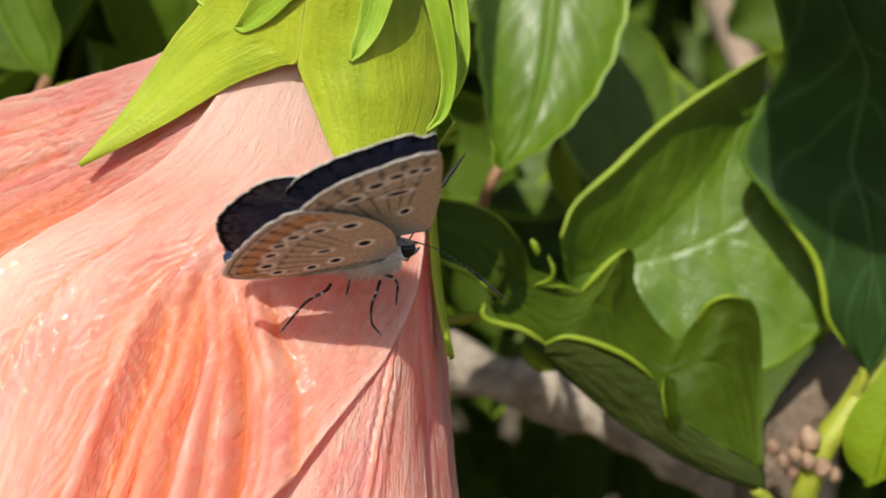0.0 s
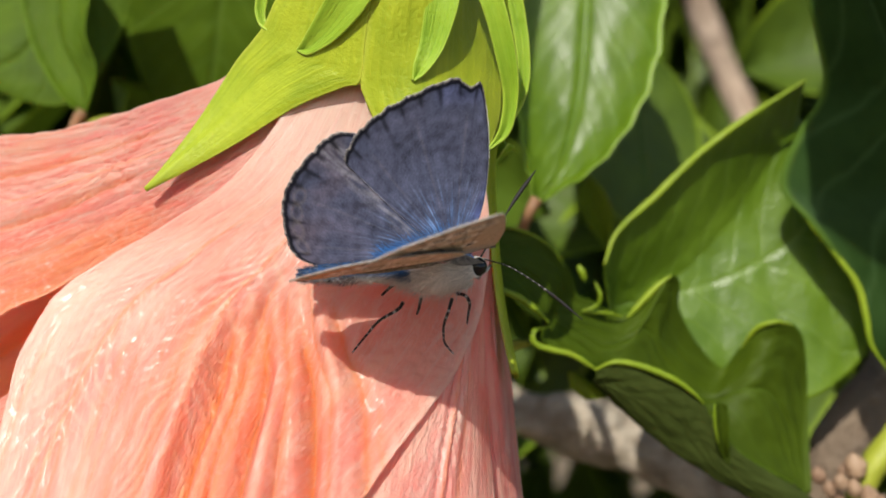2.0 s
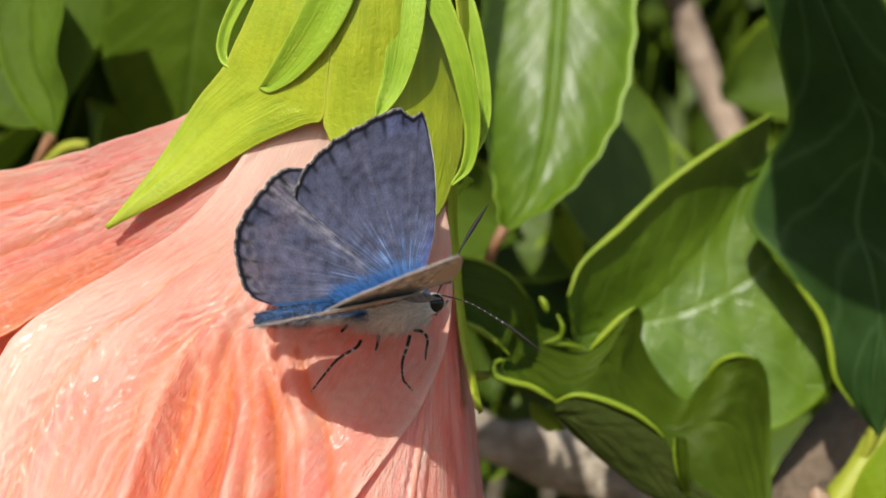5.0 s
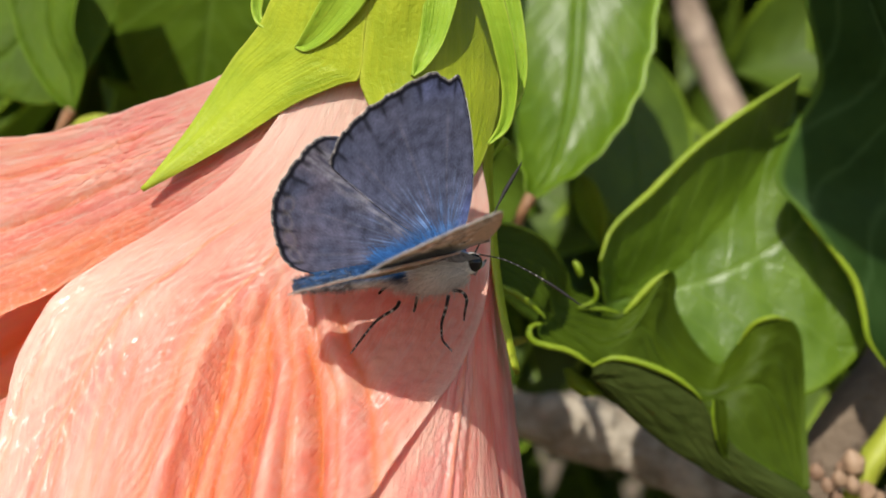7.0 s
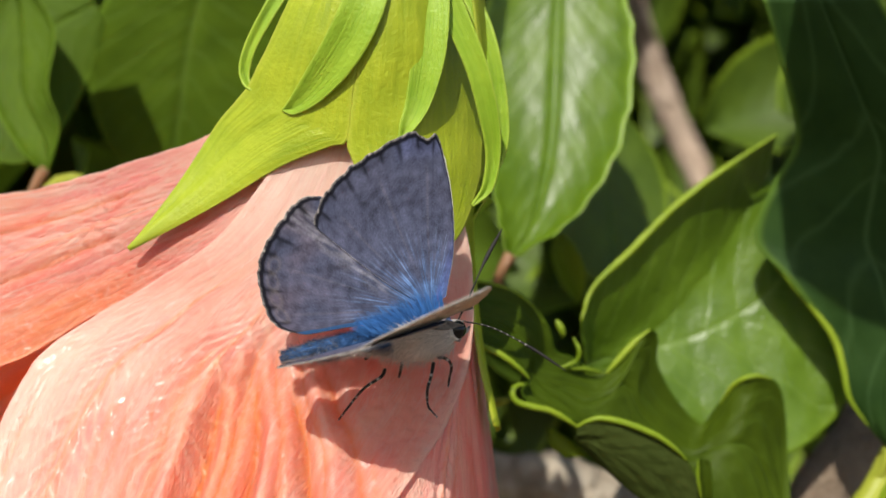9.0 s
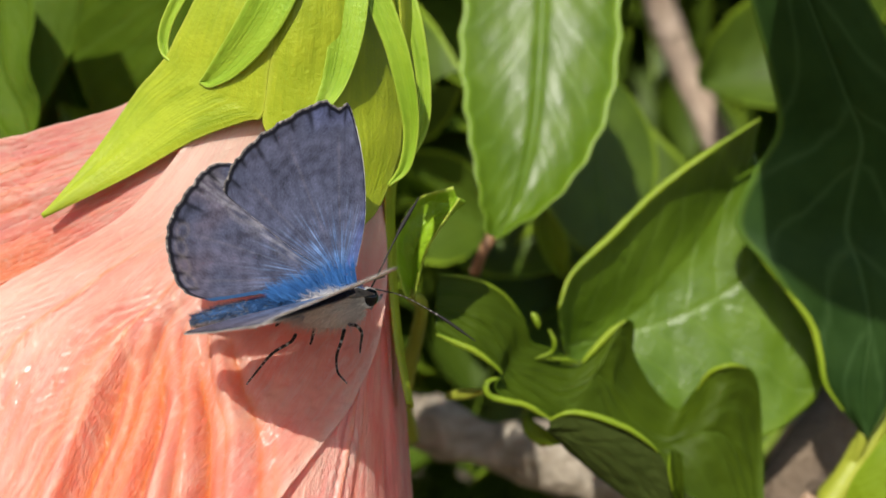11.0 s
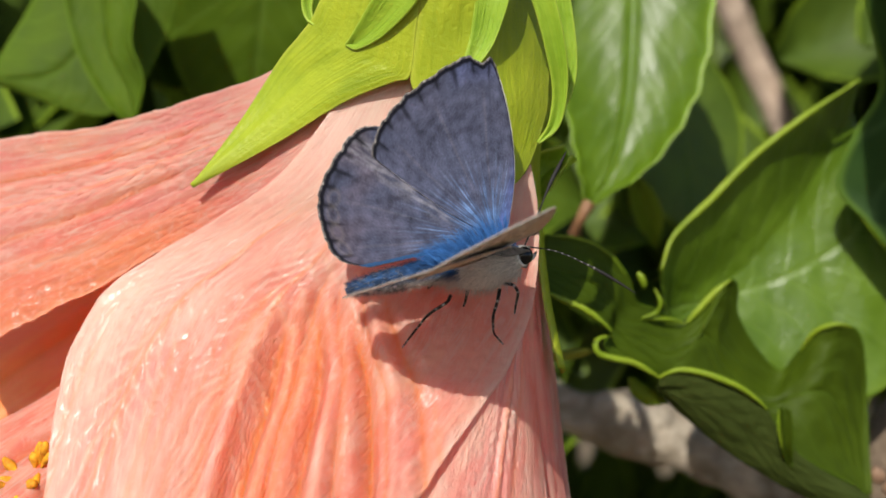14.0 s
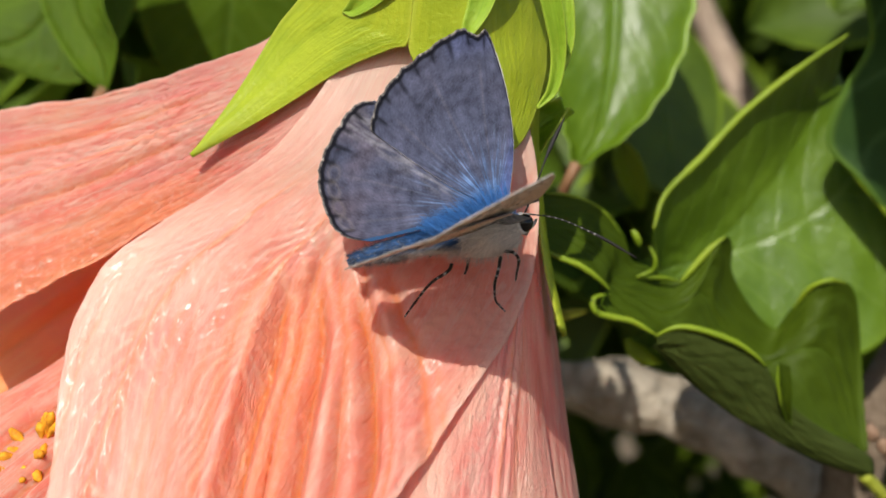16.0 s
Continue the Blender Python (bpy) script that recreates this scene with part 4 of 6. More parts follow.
def calyx_parts():
    o = PIVOT
    # cup
    axis = np.array([(-4.08, 101.0, 32.92), (-4.55, 101.0, 28.23), (-5.04, 101.5, 23.18), (-5.50, 103.5, 18.9)], float)
    tube("calyx", axis, [3.2, 5.6, 6.6, 6.6], CALYX, flower, o, 40, 40, "lime-green calyx cup")
    # sepals
    # the rounded skin of the cup and of the petals below it, smooth through a few depths
    stays = np.array([(-5.6, 94.0, 27.5), (-5.6, 94.1, 21.5), (-6.6, 96.2, 14.0), (-10.2, 96.4, 28.0), (-13.1, 97.6, 22.4), (-15.0, 99.3, 19.0), (-18.0, 101.6, 15.9), (-18.1, 100.1, 8.9), (-24.9, 100.7, 5.5), (-12.3, 97.8, 12.0),
                      (-0.5, 94.9, 27.5), (-0.5, 95.2, 21.0), (-0.8, 96.2, 12.0), (2.6, 99.5, 28.0), (4.2, 101.0, 21.0), (4.7, 101.6, 15.5), (4.4, 101.2, 11.0), (2.4, 98.8, 6.5), (-1.6, 97.0, 3.6), (-5.4, 96.5, 10.9)])
    def bend(d):
        return d * d * np.log(d + 1e-9)
    gap = np.hypot(stays[:, None, 0] - stays[None, :, 0], stays[:, None, 2] - stays[None, :, 2])
    flat = np.stack([np.ones(len(stays)), stays[:, 0], stays[:, 2]], 1)
    weights = np.linalg.solve(np.block([[bend(gap) + 2.0 * np.eye(len(stays)), flat], [flat.T, np.zeros((3, 3))]]), np.r_[stays[:, 1], 0, 0, 0])
    def skin(x, z):
        d = np.hypot(np.asarray(x)[..., None] - stays[:, 0], np.asarray(z)[..., None] - stays[:, 2])
        return bend(d) @ weights[:-3] + weights[-3] + weights[-2] * np.asarray(x) + weights[-1] * np.asarray(z)
    def ribs(u, v, seed):
        return (0.14 * np.abs(np.sin(u * math.pi * 2.5 + 0.4)) * (1 - smooth(v, 0.3, 0.8)) + 0.22 * rough(u, v, seed, 4) + 0.25 * smooth(v, 0.45, 0.8)) * np.sin(u * math.pi)
    sheet("sepal", [(-10.22, 97.0, 28.01), (-13.06, 98.0, 22.38), (-14.10, 98.8, 20.60), (-15.01, 99.5, 19.03), (-16.20, 100.4, 17.80), (-18.04, 102.3, 15.89), (-21.27, 102.0, 10.80), (-24.99, 100.6, 5.56)],
          [(-4.90, 94.3, 27.14), (-5.60, 94.4, 21.47), (-6.15, 95.7, 17.50), (-6.62, 96.9, 14.15), (-8.10, 97.5, 13.62), (-12.30, 99.0, 12.05), (-18.11, 100.5, 8.87), (-24.85, 100.8, 5.34)],
          CALYX, flower, o, lambda u, v: ribs(u, v, 2), 0.28, 50, 110, "lime-green pointed sepal lying on the petal", on=skin)
    sheet("sepal", [(-4.94, 94.3, 27.14), (-5.64, 94.4, 21.47), (-6.19, 95.7, 17.50), (-6.66, 96.9, 14.15), (-6.30, 97.0, 12.70), (-5.49, 97.0, 10.90), (-3.93, 97.3, 7.32), (-1.90, 97.5, 3.71)],
          [(1.99, 99.5, 28.73), (4.00, 101.0, 23.10), (4.52, 102.0, 19.85), (4.78, 102.0, 16.70), (4.68, 102.0, 14.25), (4.38, 101.5, 11.40), (2.44, 99.0, 6.52), (-1.45, 97.5, 3.62)],
          CALYX, flower, o, lambda u, v: ribs(u, v, 4), 0.28, 50, 110, "lime-green sepal with raised veins", on=skin)
    sheet("sepal", [(3.36, 99.0, 28.59), (4.13, 100.0, 21.91), (4.12, 102.0, 14.30), (3.33, 104.0, 8.79), (3.87, 105.5, 1.57), (4.63, 105.0, -4.29), (5.87, 104.5, -9.70)],
          [(4.53, 105.0, 30.32), (5.46, 106.0, 23.23), (5.47, 108.0, 15.14), (4.08, 108.5, 9.17), (4.38, 108.5, 1.61), (5.11, 108.0, -4.41), (6.25, 106.0, -10.33)],
          CALYX, flower, o, lambda u, v: 0.3 * (1 - (2 * u - 1) ** 2), 0.4, 24, 70, "narrow green sepal along the flower's rim")
    # bracts of the outer calyx
    def strip(line, width, label, hollow=0.4, off=None):
        line = np.array(line, float)
        if off is not None:
            line[:, 1] = skin(line[:, 0], line[:, 2]) - np.array(off)
        d = np.gradient(line, axis=0)
        side = np.cross(d, np.array([0, -1, 0]))
        side /= np.linalg.norm(side, axis=1, keepdims=True)
        w = np.array(width)[:, None]
        sheet("bract", line - side * w, line + side * w, BRACT, flower, o, lambda u, v: -hollow * (1 - (2 * u - 1) ** 2), 0.35, 20, 60, label)
    strip([(-4.19, 93.0, 28.15), (-5.49, 93.1, 23.86), (-7.29, 94.0, 20.60), (-9.45, 96.0, 18.13), (-11.16, 97.3, 16.80), (-11.94, 97.8, 16.71)], [1.5, 1.7, 1.6, 1.2, 0.6, 0.05], "narrow green bract with a blunt tip", off=[1.0, 1.0, 1.0, 0.8, 0.6, 0.45])
    strip([(0.13, 94.7, 28.66), (0.13, 94.6, 24.24), (-0.23, 95.2, 20.42), (-0.98, 96.1, 17.04), (-1.88, 96.4, 15.08), (-2.43, 96.7, 14.10)], [1.3, 1.4, 1.35, 1.0, 0.6, 0.05], "narrow green bract lying on the calyx", off=[1.0, 1.0, 0.95, 0.8, 0.6, 0.45])
    strip([(0.13, 95.5, 28.91), (2.13, 95.5, 24.03), (3.79, 96.0, 20.14), (4.86, 97.0, 16.30), (5.28, 98.0, 13.29), (4.85, 98.5, 10.61), (3.62, 98.8, 9.08)], [0.9, 1.0, 0.9, 0.8, 0.6, 0.45, 0.05], "curled green bract standing off the calyx")
    strip([(3.01, 103.0, 29.26), (4.97, 102.0, 24.25), (6.06, 102.0, 19.51), (6.44, 102.0, 15.72), (6.06, 102.0, 13.35), (5.21, 102.0, 11.36)], [0.7, 0.7, 0.6, 0.5, 0.4, 0.05], "thin curled green bract")
    strip([(-10.38, 98.5, 29.82), (-12.90, 98.5, 25.70), (-14.66, 99.0, 22.61), (-15.31, 99.3, 20.61), (-15.17, 99.3, 19.36), (-14.57, 99.0, 18.61)], [0.7, 0.6, 0.5, 0.45, 0.3, 0.05], "thin curled green bract tip")
    tube("pedicel", [(-4.08, 101.0, 33.15), (-3.59, 103.0, 41.70), (-1.40, 112.0, 59.90), (12, 140, 90), (22, 160, 150)], [2.2, 1.6, 1.4, 1.6, 2.0], STEM, flower, o, 14, 40, "green flower stalk")
    # the column of stamens inside
    col = tube("staminal_column", [(-14.12, 106.0, 7.48), (-23.97, 106.0, -3.35), (-32.85, 103.0, -13.77), (-40.25, 100.0, -20.80), (-42.18, 98.0, -23.11)], [1.6, 1.3, 1.0, 0.8, 0.5], PETAL_IN, flower, o, 12, 30, "orange column of stamens")
    rng = random.Random(3)
    for k in range(75):
        f = rng.random()
        c = np.array((-37.37, 101.0, -18.19)) * (1 - f) + np.array((-42.18, 98.0, -23.34)) * f
        d = np.array([rng.gauss(0, 1), rng.gauss(0, 1), rng.gauss(0, 1)])
        d /= np.linalg.norm(d)
        e = c + d * rng.uniform(1.6, 2.8)
        tube("anther", [c, (c + e) / 2 + [0, 0, 0.2], e - d * 0.25, e, e + d * 0.3], [0.12, 0.12, 0.36, 0.52, 0.2], ANTHER, col, o, 6, 8)


petals()
calyx_parts()

# ---- the butterfly ----
HINGE = (0.13, 92.0, 0.09)
butterfly = empty("butterfly", *HINGE)
tagged(butterfly, "small blue butterfly with half-open grey-blue wings on the petal", "butterfly")
BACK = np.array([0.0, -0.62, 0.785])      # the way its back faces
K = 1 / 23.4


def wing(name, outline, base, side, pattern_top, pattern_low, label, bow, rays):
    """A wing as rays from its base to its outline (mm; ahead, outward), with an upper and an under face of painted scales."""
    nu, nv = 230, 130
    O = spline([(a, s, 0) for a, s in outline], nu + 1)[:, :2]
    u, v = np.meshgrid(np.linspace(0, 1, nu + 1), np.linspace(0.0, 1, nv + 1), indexing="ij")
    jag = 1 + 0.010 * rough(u * 70, v * 0, 4.0 + side, 1.0)
    scallop = np.abs(np.sin((u - rays[0]) / (rays[1] - rays[0]) * math.pi)) * smooth(u, 0.3, 0.36) * (1 - smooth(u, 0.68, 0.74))
    jag = jag + 0.009 * (scallop - 0.5) * smooth(u, 0.3, 0.36) * (1 - smooth(u, 0.68, 0.74))
    P = np.array(base) + (O[:, None] - np.array(base)) * (v * (1 + (jag - 1) * smooth(v, 0.93, 0.98)))[..., None]
    a, s = P[..., 0], P[..., 1]
    z = bow * np.sin(math.pi * np.clip(s / 14, 0, 1)) + 0.015 * np.cos(u * 2 * math.pi * 9) * v
    z = z + side * np.clip(-s, 0, None)
    n, w = u.size, nv + 1
    th = 0.05
    lift = 0.05 * side * (-1 if name == "forewing" else 1)
    V = []
    for sg in (1, -1):
        V.append(np.stack([a, np.where(s > 0, -s, 0.3 * s), z + lift + sg * th], -1).reshape(-1, 3))
    V = np.vstack(V) * MM
    above, below = pattern_top(u, v, a, s).reshape(-1, 3), pattern_low(u, v, a, s).reshape(-1, 3)
    if side < 0:
        fuzz = (0.75 + 0.7 * rough(a * 5, s * 2, 21, 1.0) + 0.5 * rough(a * 14, s * 5, 22, 1.0)).reshape(-1, 1)
        below = np.where((s < 0.25).reshape(-1, 1), below * (0.60, 0.58, 0.57) * np.clip(fuzz + 0.2, 0.4, 1.2), below)
        above = np.where((s < 0.15).reshape(-1, 1), below, above)
    else:
        below = np.where((s < 0.3).reshape(-1, 1), GREYBLUE, below)
        above = np.where((s < 0.3).reshape(-1, 1), BLUE * 0.6, above)
    col = np.vstack([above, below] if side < 0 else [below, above])
    faces = []
    for i in range(nu):
        for j in range(nv):
            f = (i * w + j, (i + 1) * w + j, (i + 1) * w + j + 1, i * w + j + 1)
            faces.append(f)
            faces.append(tuple(k + n for k in f[::-1]))
    for i in range(nu):
        faces.append((i * w + nv, (i + 1) * w + nv, (i + 1) * w + nv + n, i * w + nv + n))
    return mesh_part(name, V, faces, SCALES, butterfly, label, paint=col)


FORE = [(1.3, 1.0), (2.5, 4.6), (2.9, 8.6), (2.65, 12.0), (2.3, 13.5), (2.05, 13.5), (1.55, 13.2), (0.95, 13.65), (0.6, 13.95), (-0.6, 13.7), (-1.9, 13.2), (-4.7, 11.9), (-6.8, 10.2), (-7.8, 8.4), (-7.3, 7.4), (-3.6, 3.3), (-0.5, 0.6)]
FORE_WHOLE = [(2.8, -0.2), (2.9, 4.6), (2.6, 8.6), (2.2, 11.6), (1.8, 12.8), (0.8, 13.2), (-0.7, 13.1), (-2.0, 12.7)] + FORE[11:16] + [(-0.8, -0.3), (1.5, -1.1)]
HIND = [(0.1, 1.2), (-0.3, 4.2), (-1.7, 6.7), (-4.3, 8.9), (-7.0, 10.15), (-8.5, 10.2), (-9.9, 9.2), (-11.9, 6.9), (-12.6, 5.0), (-12.5, 2.7), (-11.9, 1.1), (-10.0, 0.1), (-6.5, -0.8), (-3.0, -0.9), (-1.0, -0.4)]
HIND_FOLDED = HIND[:5] + [(-8.3, 9.6), (-9.8, 8.2), (-11.6, 5.6), (-12.7, 3.2), (-12.6, 2.0), (-11.6, 1.2), (-9.6, 0.4), (-6.5, -0.2), (-3.0, -0.3), (-1.0, -0.2)]
GREYBLUE, BLUE, INK, FRINGE = np.array([0.075, 0.082, 0.130]), np.array([0.055, 0.145, 0.32]), np.array([0.008, 0.008, 0.012]), np.array([0.42, 0.38, 0.35])
TAN, WHITE, ORANGE, BROWN = np.array([0.62, 0.49, 0.36]), np.array([1.0, 0.96, 0.90]), np.array([0.72, 0.28, 0.04]), np.array([0.16, 0.115, 0.08])


def lay(base, colour, f):
    return base * (1 - f[..., None]) + colour * f[..., None]


def veins_at(u, rays, width):
    return np.max([np.exp(-(((u - r) / width) ** 2)) for r in rays], axis=0)


def upper_face(rays, lo, hi, blue_reach, brown):
    def paint(u, v, a, s):
        fore = lo == 0
        c = np.broadcast_to(GREYBLUE, (*u.shape, 3)).copy()
        c = lay(c, np.array([0.118, 0.088, 0.108]), np.clip(brown * smooth(v, 0.35, 0.9) * (0.6 + 0.9 * rough(a, s, 3, 0.5)), 0, 1))
        r = np.sqrt(a**2 + s**2)
        hair = np.clip(-0.1 + 2.2 * rough(u * 95, v * 3.0, 8, 1.0) + 0.8 * rough(u * 28, v * 5, 9, 1.0), 0, 1)
        patch = np.clip(0.55 + 1.1 * rough(a * 0.9, s * 0.9, 31, 1.0), 0, 1)
        c = lay(c, BLUE * 0.75, 0.8 * (1 - smooth(r, blue_reach * 0.15, blue_reach * 0.8)) * patch)
        c = lay(c, BLUE * 2.0, np.clip((1 - smooth(r, blue_reach * 0.25, blue_reach * 1.2)) * hair * (0.35 + 0.65 * patch), 0, 0.85))
        c = lay(c, np.array([0.22, 0.27, 0.40]), np.clip(0.55 * (1 - smooth(r, blue_reach * 0.5, blue_reach * 1.7)) * hair**2 * patch, 0, 0.6))
        if fore:
            edge = 1 - smooth(u, 0.05, 0.19)
            c = lay(c, np.array([0.085, 0.105, 0.27]), np.clip(0.85 * edge * smooth(v, 0.08, 0.3) * (0.45 + 0.9 * np.clip(rough(a * 2, s * 0.6, 33, 1.0) + 0.4, 0, 1)), 0, 1))
            tip = (1 - smooth(np.abs(a - 1.0), 1.2, 2.6)) * smooth(s, 11.2, 13.2)
            c = lay(c, np.array([0.11, 0.13, 0.26]), 0.6 * tip)
            c = lay(c, np.array([0.035, 0.035, 0.06]), 0.5 * np.exp(-(((a + 0.2) / 0.9) ** 2) - (((s - 8.6) / 0.2) ** 2)) + 0.35 * np.exp(-(((a + 1.5) / 0.5) ** 2) - (((s - 9.6) / 0.25) ** 2)))
        else:
            seam = np.abs((a + 0.5) * 0.7 + (s - 0.6) * 0.7) / 1.0
            streak = np.clip(0.5 + 1.6 * rough((a - s) * 0.5, (a + s) * 3.2, 35, 1.0), 0, 1)
            c = lay(c, np.array([0.25, 0.24, 0.27]), np.clip(0.75 * np.exp(-((seam - 0.3) / 0.75) ** 2) * streak * smooth(r, 2.5, 4.5), 0, 0.8))
            c = lay(c, np.array([0.03, 0.028, 0.04]), 0.55 * np.exp(-(((a + 6.6) / 0.7) ** 2) - (((s - 4.6) / 0.22) ** 2)) + 0.4 * np.exp(-(((a + 8.4) / 0.4) ** 2) - (((s - 6.6) / 0.25) ** 2)))
        margin = smooth(u, lo - 0.01, lo + 0.02) * (1 - smooth(u, hi - 0.02, hi + 0.01))
        sway = 0.006 * rough(u * 4, v * 3, 2, 1.0)
        c = lay(c, INK, 0.22 * veins_at(u + sway, rays, 0.0028) * smooth(v, 0.3, 0.6) * np.clip(0.5 + rough(u * 30, v * 8, 12, 1.0), 0, 1))
        c = lay(c, np.array([0.15, 0.14, 0.17]), 0.35 * veins_at(u + sway, [k + 0.02 for k in rays[::3]], 0.004) * smooth(v, 0.2, 0.4) * (1 - smooth(v, 0.75, 0.9)))
        for k, ray in enumerate(rays):
            reach = 0.865 + 0.03 * math.sin(k * 2.3)
            wide = 0.0022 + 0.0040 * smooth(v, reach, 0.97)
            c = lay(c, INK, 0.85 * np.exp(-(((u - ray) / wide) ** 2)) * smooth(v, reach, reach + 0.05) * margin)
        if not fore:
            for k in range(len(rays) - 1):
                at = (rays[k] + rays[k + 1]) / 2
                spot = np.exp(-(((u - at) / 0.011) ** 2) - (((v - 0.915) / 0.018) ** 2))
                c = lay(c, np.array([0.26, 0.22, 0.20]), 0.22 * np.exp(-((np.sqrt(((u - at) / 0.017) ** 2 + ((v - 0.912) / 0.032) ** 2) - 1) / 0.3) ** 2) * (k > 2))
                c = lay(c, INK, 0.5 * spot * (k > 1) * (0.5 + 0.5 * math.sin(k * 2.1)))
        c = lay(c, INK, 0.4 * np.exp(-(((v - 0.935) / 0.022) ** 2)) * margin * np.clip(0.2 + 1.6 * rough(u * 40, v * 9, 5, 1.0), 0, 1))
        c = lay(c, INK, 0.95 * smooth(v, 0.958, 0.968) * margin)
        c = lay(c, FRINGE, smooth(v, 0.988, 0.993) * margin * np.clip(0.35 + 1.3 * rough(u * 150, v, 2, 1.0), 0.1, 1))
        if fore:
            c = lay(c, np.array([0.74, 0.72, 0.70]), 0.95 * (1 - smooth(u, 0.28, 0.33)) * smooth(v, 0.984, 0.990))
            c = lay(c, np.array([0.40, 0.38, 0.40]), 0.85 * smooth(u, 0.73, 0.77) * smooth(v, 0.93, 0.97) * np.clip(0.6 + 1.2 * rough(u * 90, v * 6, 14, 1.0), 0, 1))
        speck = rough(a * 9, s * 9, 1, 1.0)
        return np.clip(c * (1 + 0.4 * speck + 0.45 * rough(a * 1.6, s * 1.6, 4, 1.0) + 0.3 * rough(a * 0.5, s * 0.5, 17, 1.0))[..., None], 0.004, 1)
    return paint


def under_face(rays, spots, orange, lo, hi):
    def paint(u, v, a, s):
        c = np.broadcast_to(TAN, (*u.shape, 3)).copy()
        c = c * (1 + 0.22 * rough(a * 3, s * 3, 6, 1.0) + 0.25 * rough(a * 8, s * 8, 7, 1.0))[..., None]
        r = np.sqrt(a**2 + s**2)
        c = lay(c, np.array([0.33, 0.37, 0.42]), 0.7 * (1 - smooth(r, 1.0, 3.6)))
        margin = smooth(u, lo - 0.01, lo + 0.02) * (1 - smooth(u, hi - 0.02, hi + 0.01))
        band = np.exp(-(((v - 0.86) / 0.035) ** 2)) * margin
        arcs = np.abs(np.sin((u - lo) / (rays[1] - rays[0]) * math.pi))
        c = lay(c, WHITE, 0.7 * np.exp(-(((v - 0.79 + 0.03 * arcs) / 0.02) ** 2)) * margin)
        c = lay(c, BROWN * 0.5, 0.95 * np.exp(-(((v - 0.83 + 0.02 * arcs) / 0.014) ** 2)) * margin * arcs)
        c = lay(c, ORANGE, orange * np.exp(-(((v - 0.862) / 0.05) ** 2)) * margin * arcs**0.3)
        c = lay(c, WHITE, 0.6 * np.exp(-(((v - 0.94) / 0.014) ** 2)) * margin * arcs)
        c = lay(c, BROWN * 0.4, 0.9 * np.exp(-(((v - 0.915) / 0.016) ** 2)) * margin * arcs**3)
        c = lay(c, BROWN, 0.8 * veins_at(u, rays, 0.0045) * smooth(v, 0.25, 0.5))
        c = lay(c, BROWN * 0.8, 0.75 * np.exp(-(((v - 0.70 + 0.035 * arcs) / 0.013) ** 2)) * margin * arcs)
        c = lay(c, np.array([0.9, 0.84, 0.76]), 0.5 * np.exp(-(((v - 0.735 + 0.035 * arcs) / 0.016) ** 2)) * margin * arcs)
        for sa, ss, ra, rs in spots:
            d = np.sqrt(((a - sa) / ra) ** 2 + ((s - ss) / rs) ** 2) / 1.35
            c = lay(c, WHITE, 0.9 * (1 - smooth(d, 1.3, 2.1)))
            c = lay(c, INK, 1 - smooth(d, 0.75, 1.2))
        c = lay(c, BROWN * 0.6, 0.7 * np.exp(-(((v - 0.962) / 0.010) ** 2)) * margin)
        c = lay(c, np.array([0.86, 0.82, 0.77]), smooth(v, 0.968, 0.978) * margin * np.clip(0.7 + 0.8 * rough(u * 120, v, 3, 1.0), 0.2, 1))
        return np.clip(c, 0.004, 1)
    return paint


FORE_RAYS = [0.36, 0.405, 0.45, 0.495, 0.54, 0.585, 0.63, 0.675]
HIND_RAYS = [0.40, 0.44, 0.48, 0.52, 0.56, 0.60, 0.64, 0.68]
FORE_SPOTS = [(0.3, 4.6, 0.28, 0.3), (-0.6, 8.0, 0.62, 0.2), (1.2, 10.6, 0.32, 0.2), (0.2, 10.9, 0.36, 0.22), (-0.9, 10.7, 0.38, 0.24), (-2.3, 10.0, 0.4, 0.26), (-3.8, 8.7, 0.42, 0.26)]
HIND_SPOTS = [(-2.4, 3.4, 0.34, 0.28), (-4.6, 1.4, 0.3, 0.24), (-5.4, 3.3, 0.4, 0.16), (-6.4, 1.0, 0.28, 0.2), (-3.4, 6.6, 0.4, 0.24), (-5.6, 6.7, 0.34, 0.2), (-7.4, 6.4, 0.34, 0.2), (-8.5, 5.5, 0.32, 0.2), (-9.2, 4.2, 0.3, 0.2), (-9.6, 2.6, 0.32, 0.22), (-8.9, 1.2, 0.28, 0.18)]


def wings():
    out = {}
    for side, tag in ((-1, "near"), (1, "far")):
        bow = 0.0 if side < 0 else 0.5
        out["fore_" + tag] = wing("forewing", FORE if side > 0 else FORE_WHOLE, (0.0, 0.3), side, upper_face(FORE_RAYS, 0, 0.74, 5.4, 0.1), under_face(FORE_RAYS, FORE_SPOTS, 0.0, 0.34, 0.72), "forewing, grey-blue above and spotted tan below", bow, FORE_RAYS)
        out["hind_" + tag] = wing("hindwing", HIND if side > 0 else HIND_FOLDED, (-0.6, 0.4), side, upper_face(HIND_RAYS, 0.34, 0.74, 6.0 if side > 0 else 10.0, 0.55), under_face(HIND_RAYS, HIND_SPOTS, 0.7, 0.3, 0.74), "hindwing, brownish blue above and tan with orange spots below", bow, HIND_RAYS)
    return out


WINGS = wings()


def fur_tone(d, x):
    """White-grey below, blue on the back; the hind body blue further down its flanks."""
    lean = d[2] * 1.0 + (-0.12 * d[1] + 0.55 if x < -3 else 0.5 * d[1] - 0.1)
    up = float(np.clip(lean * 1.6 + 0.2, 0, 1))
    return np.array([0.80, 0.75, 0.70]) * (1 - up) + np.array([0.035, 0.105, 0.26]) * up


def body_paint(v, d):
    return fur_tone(d, 0)


LEGS = []


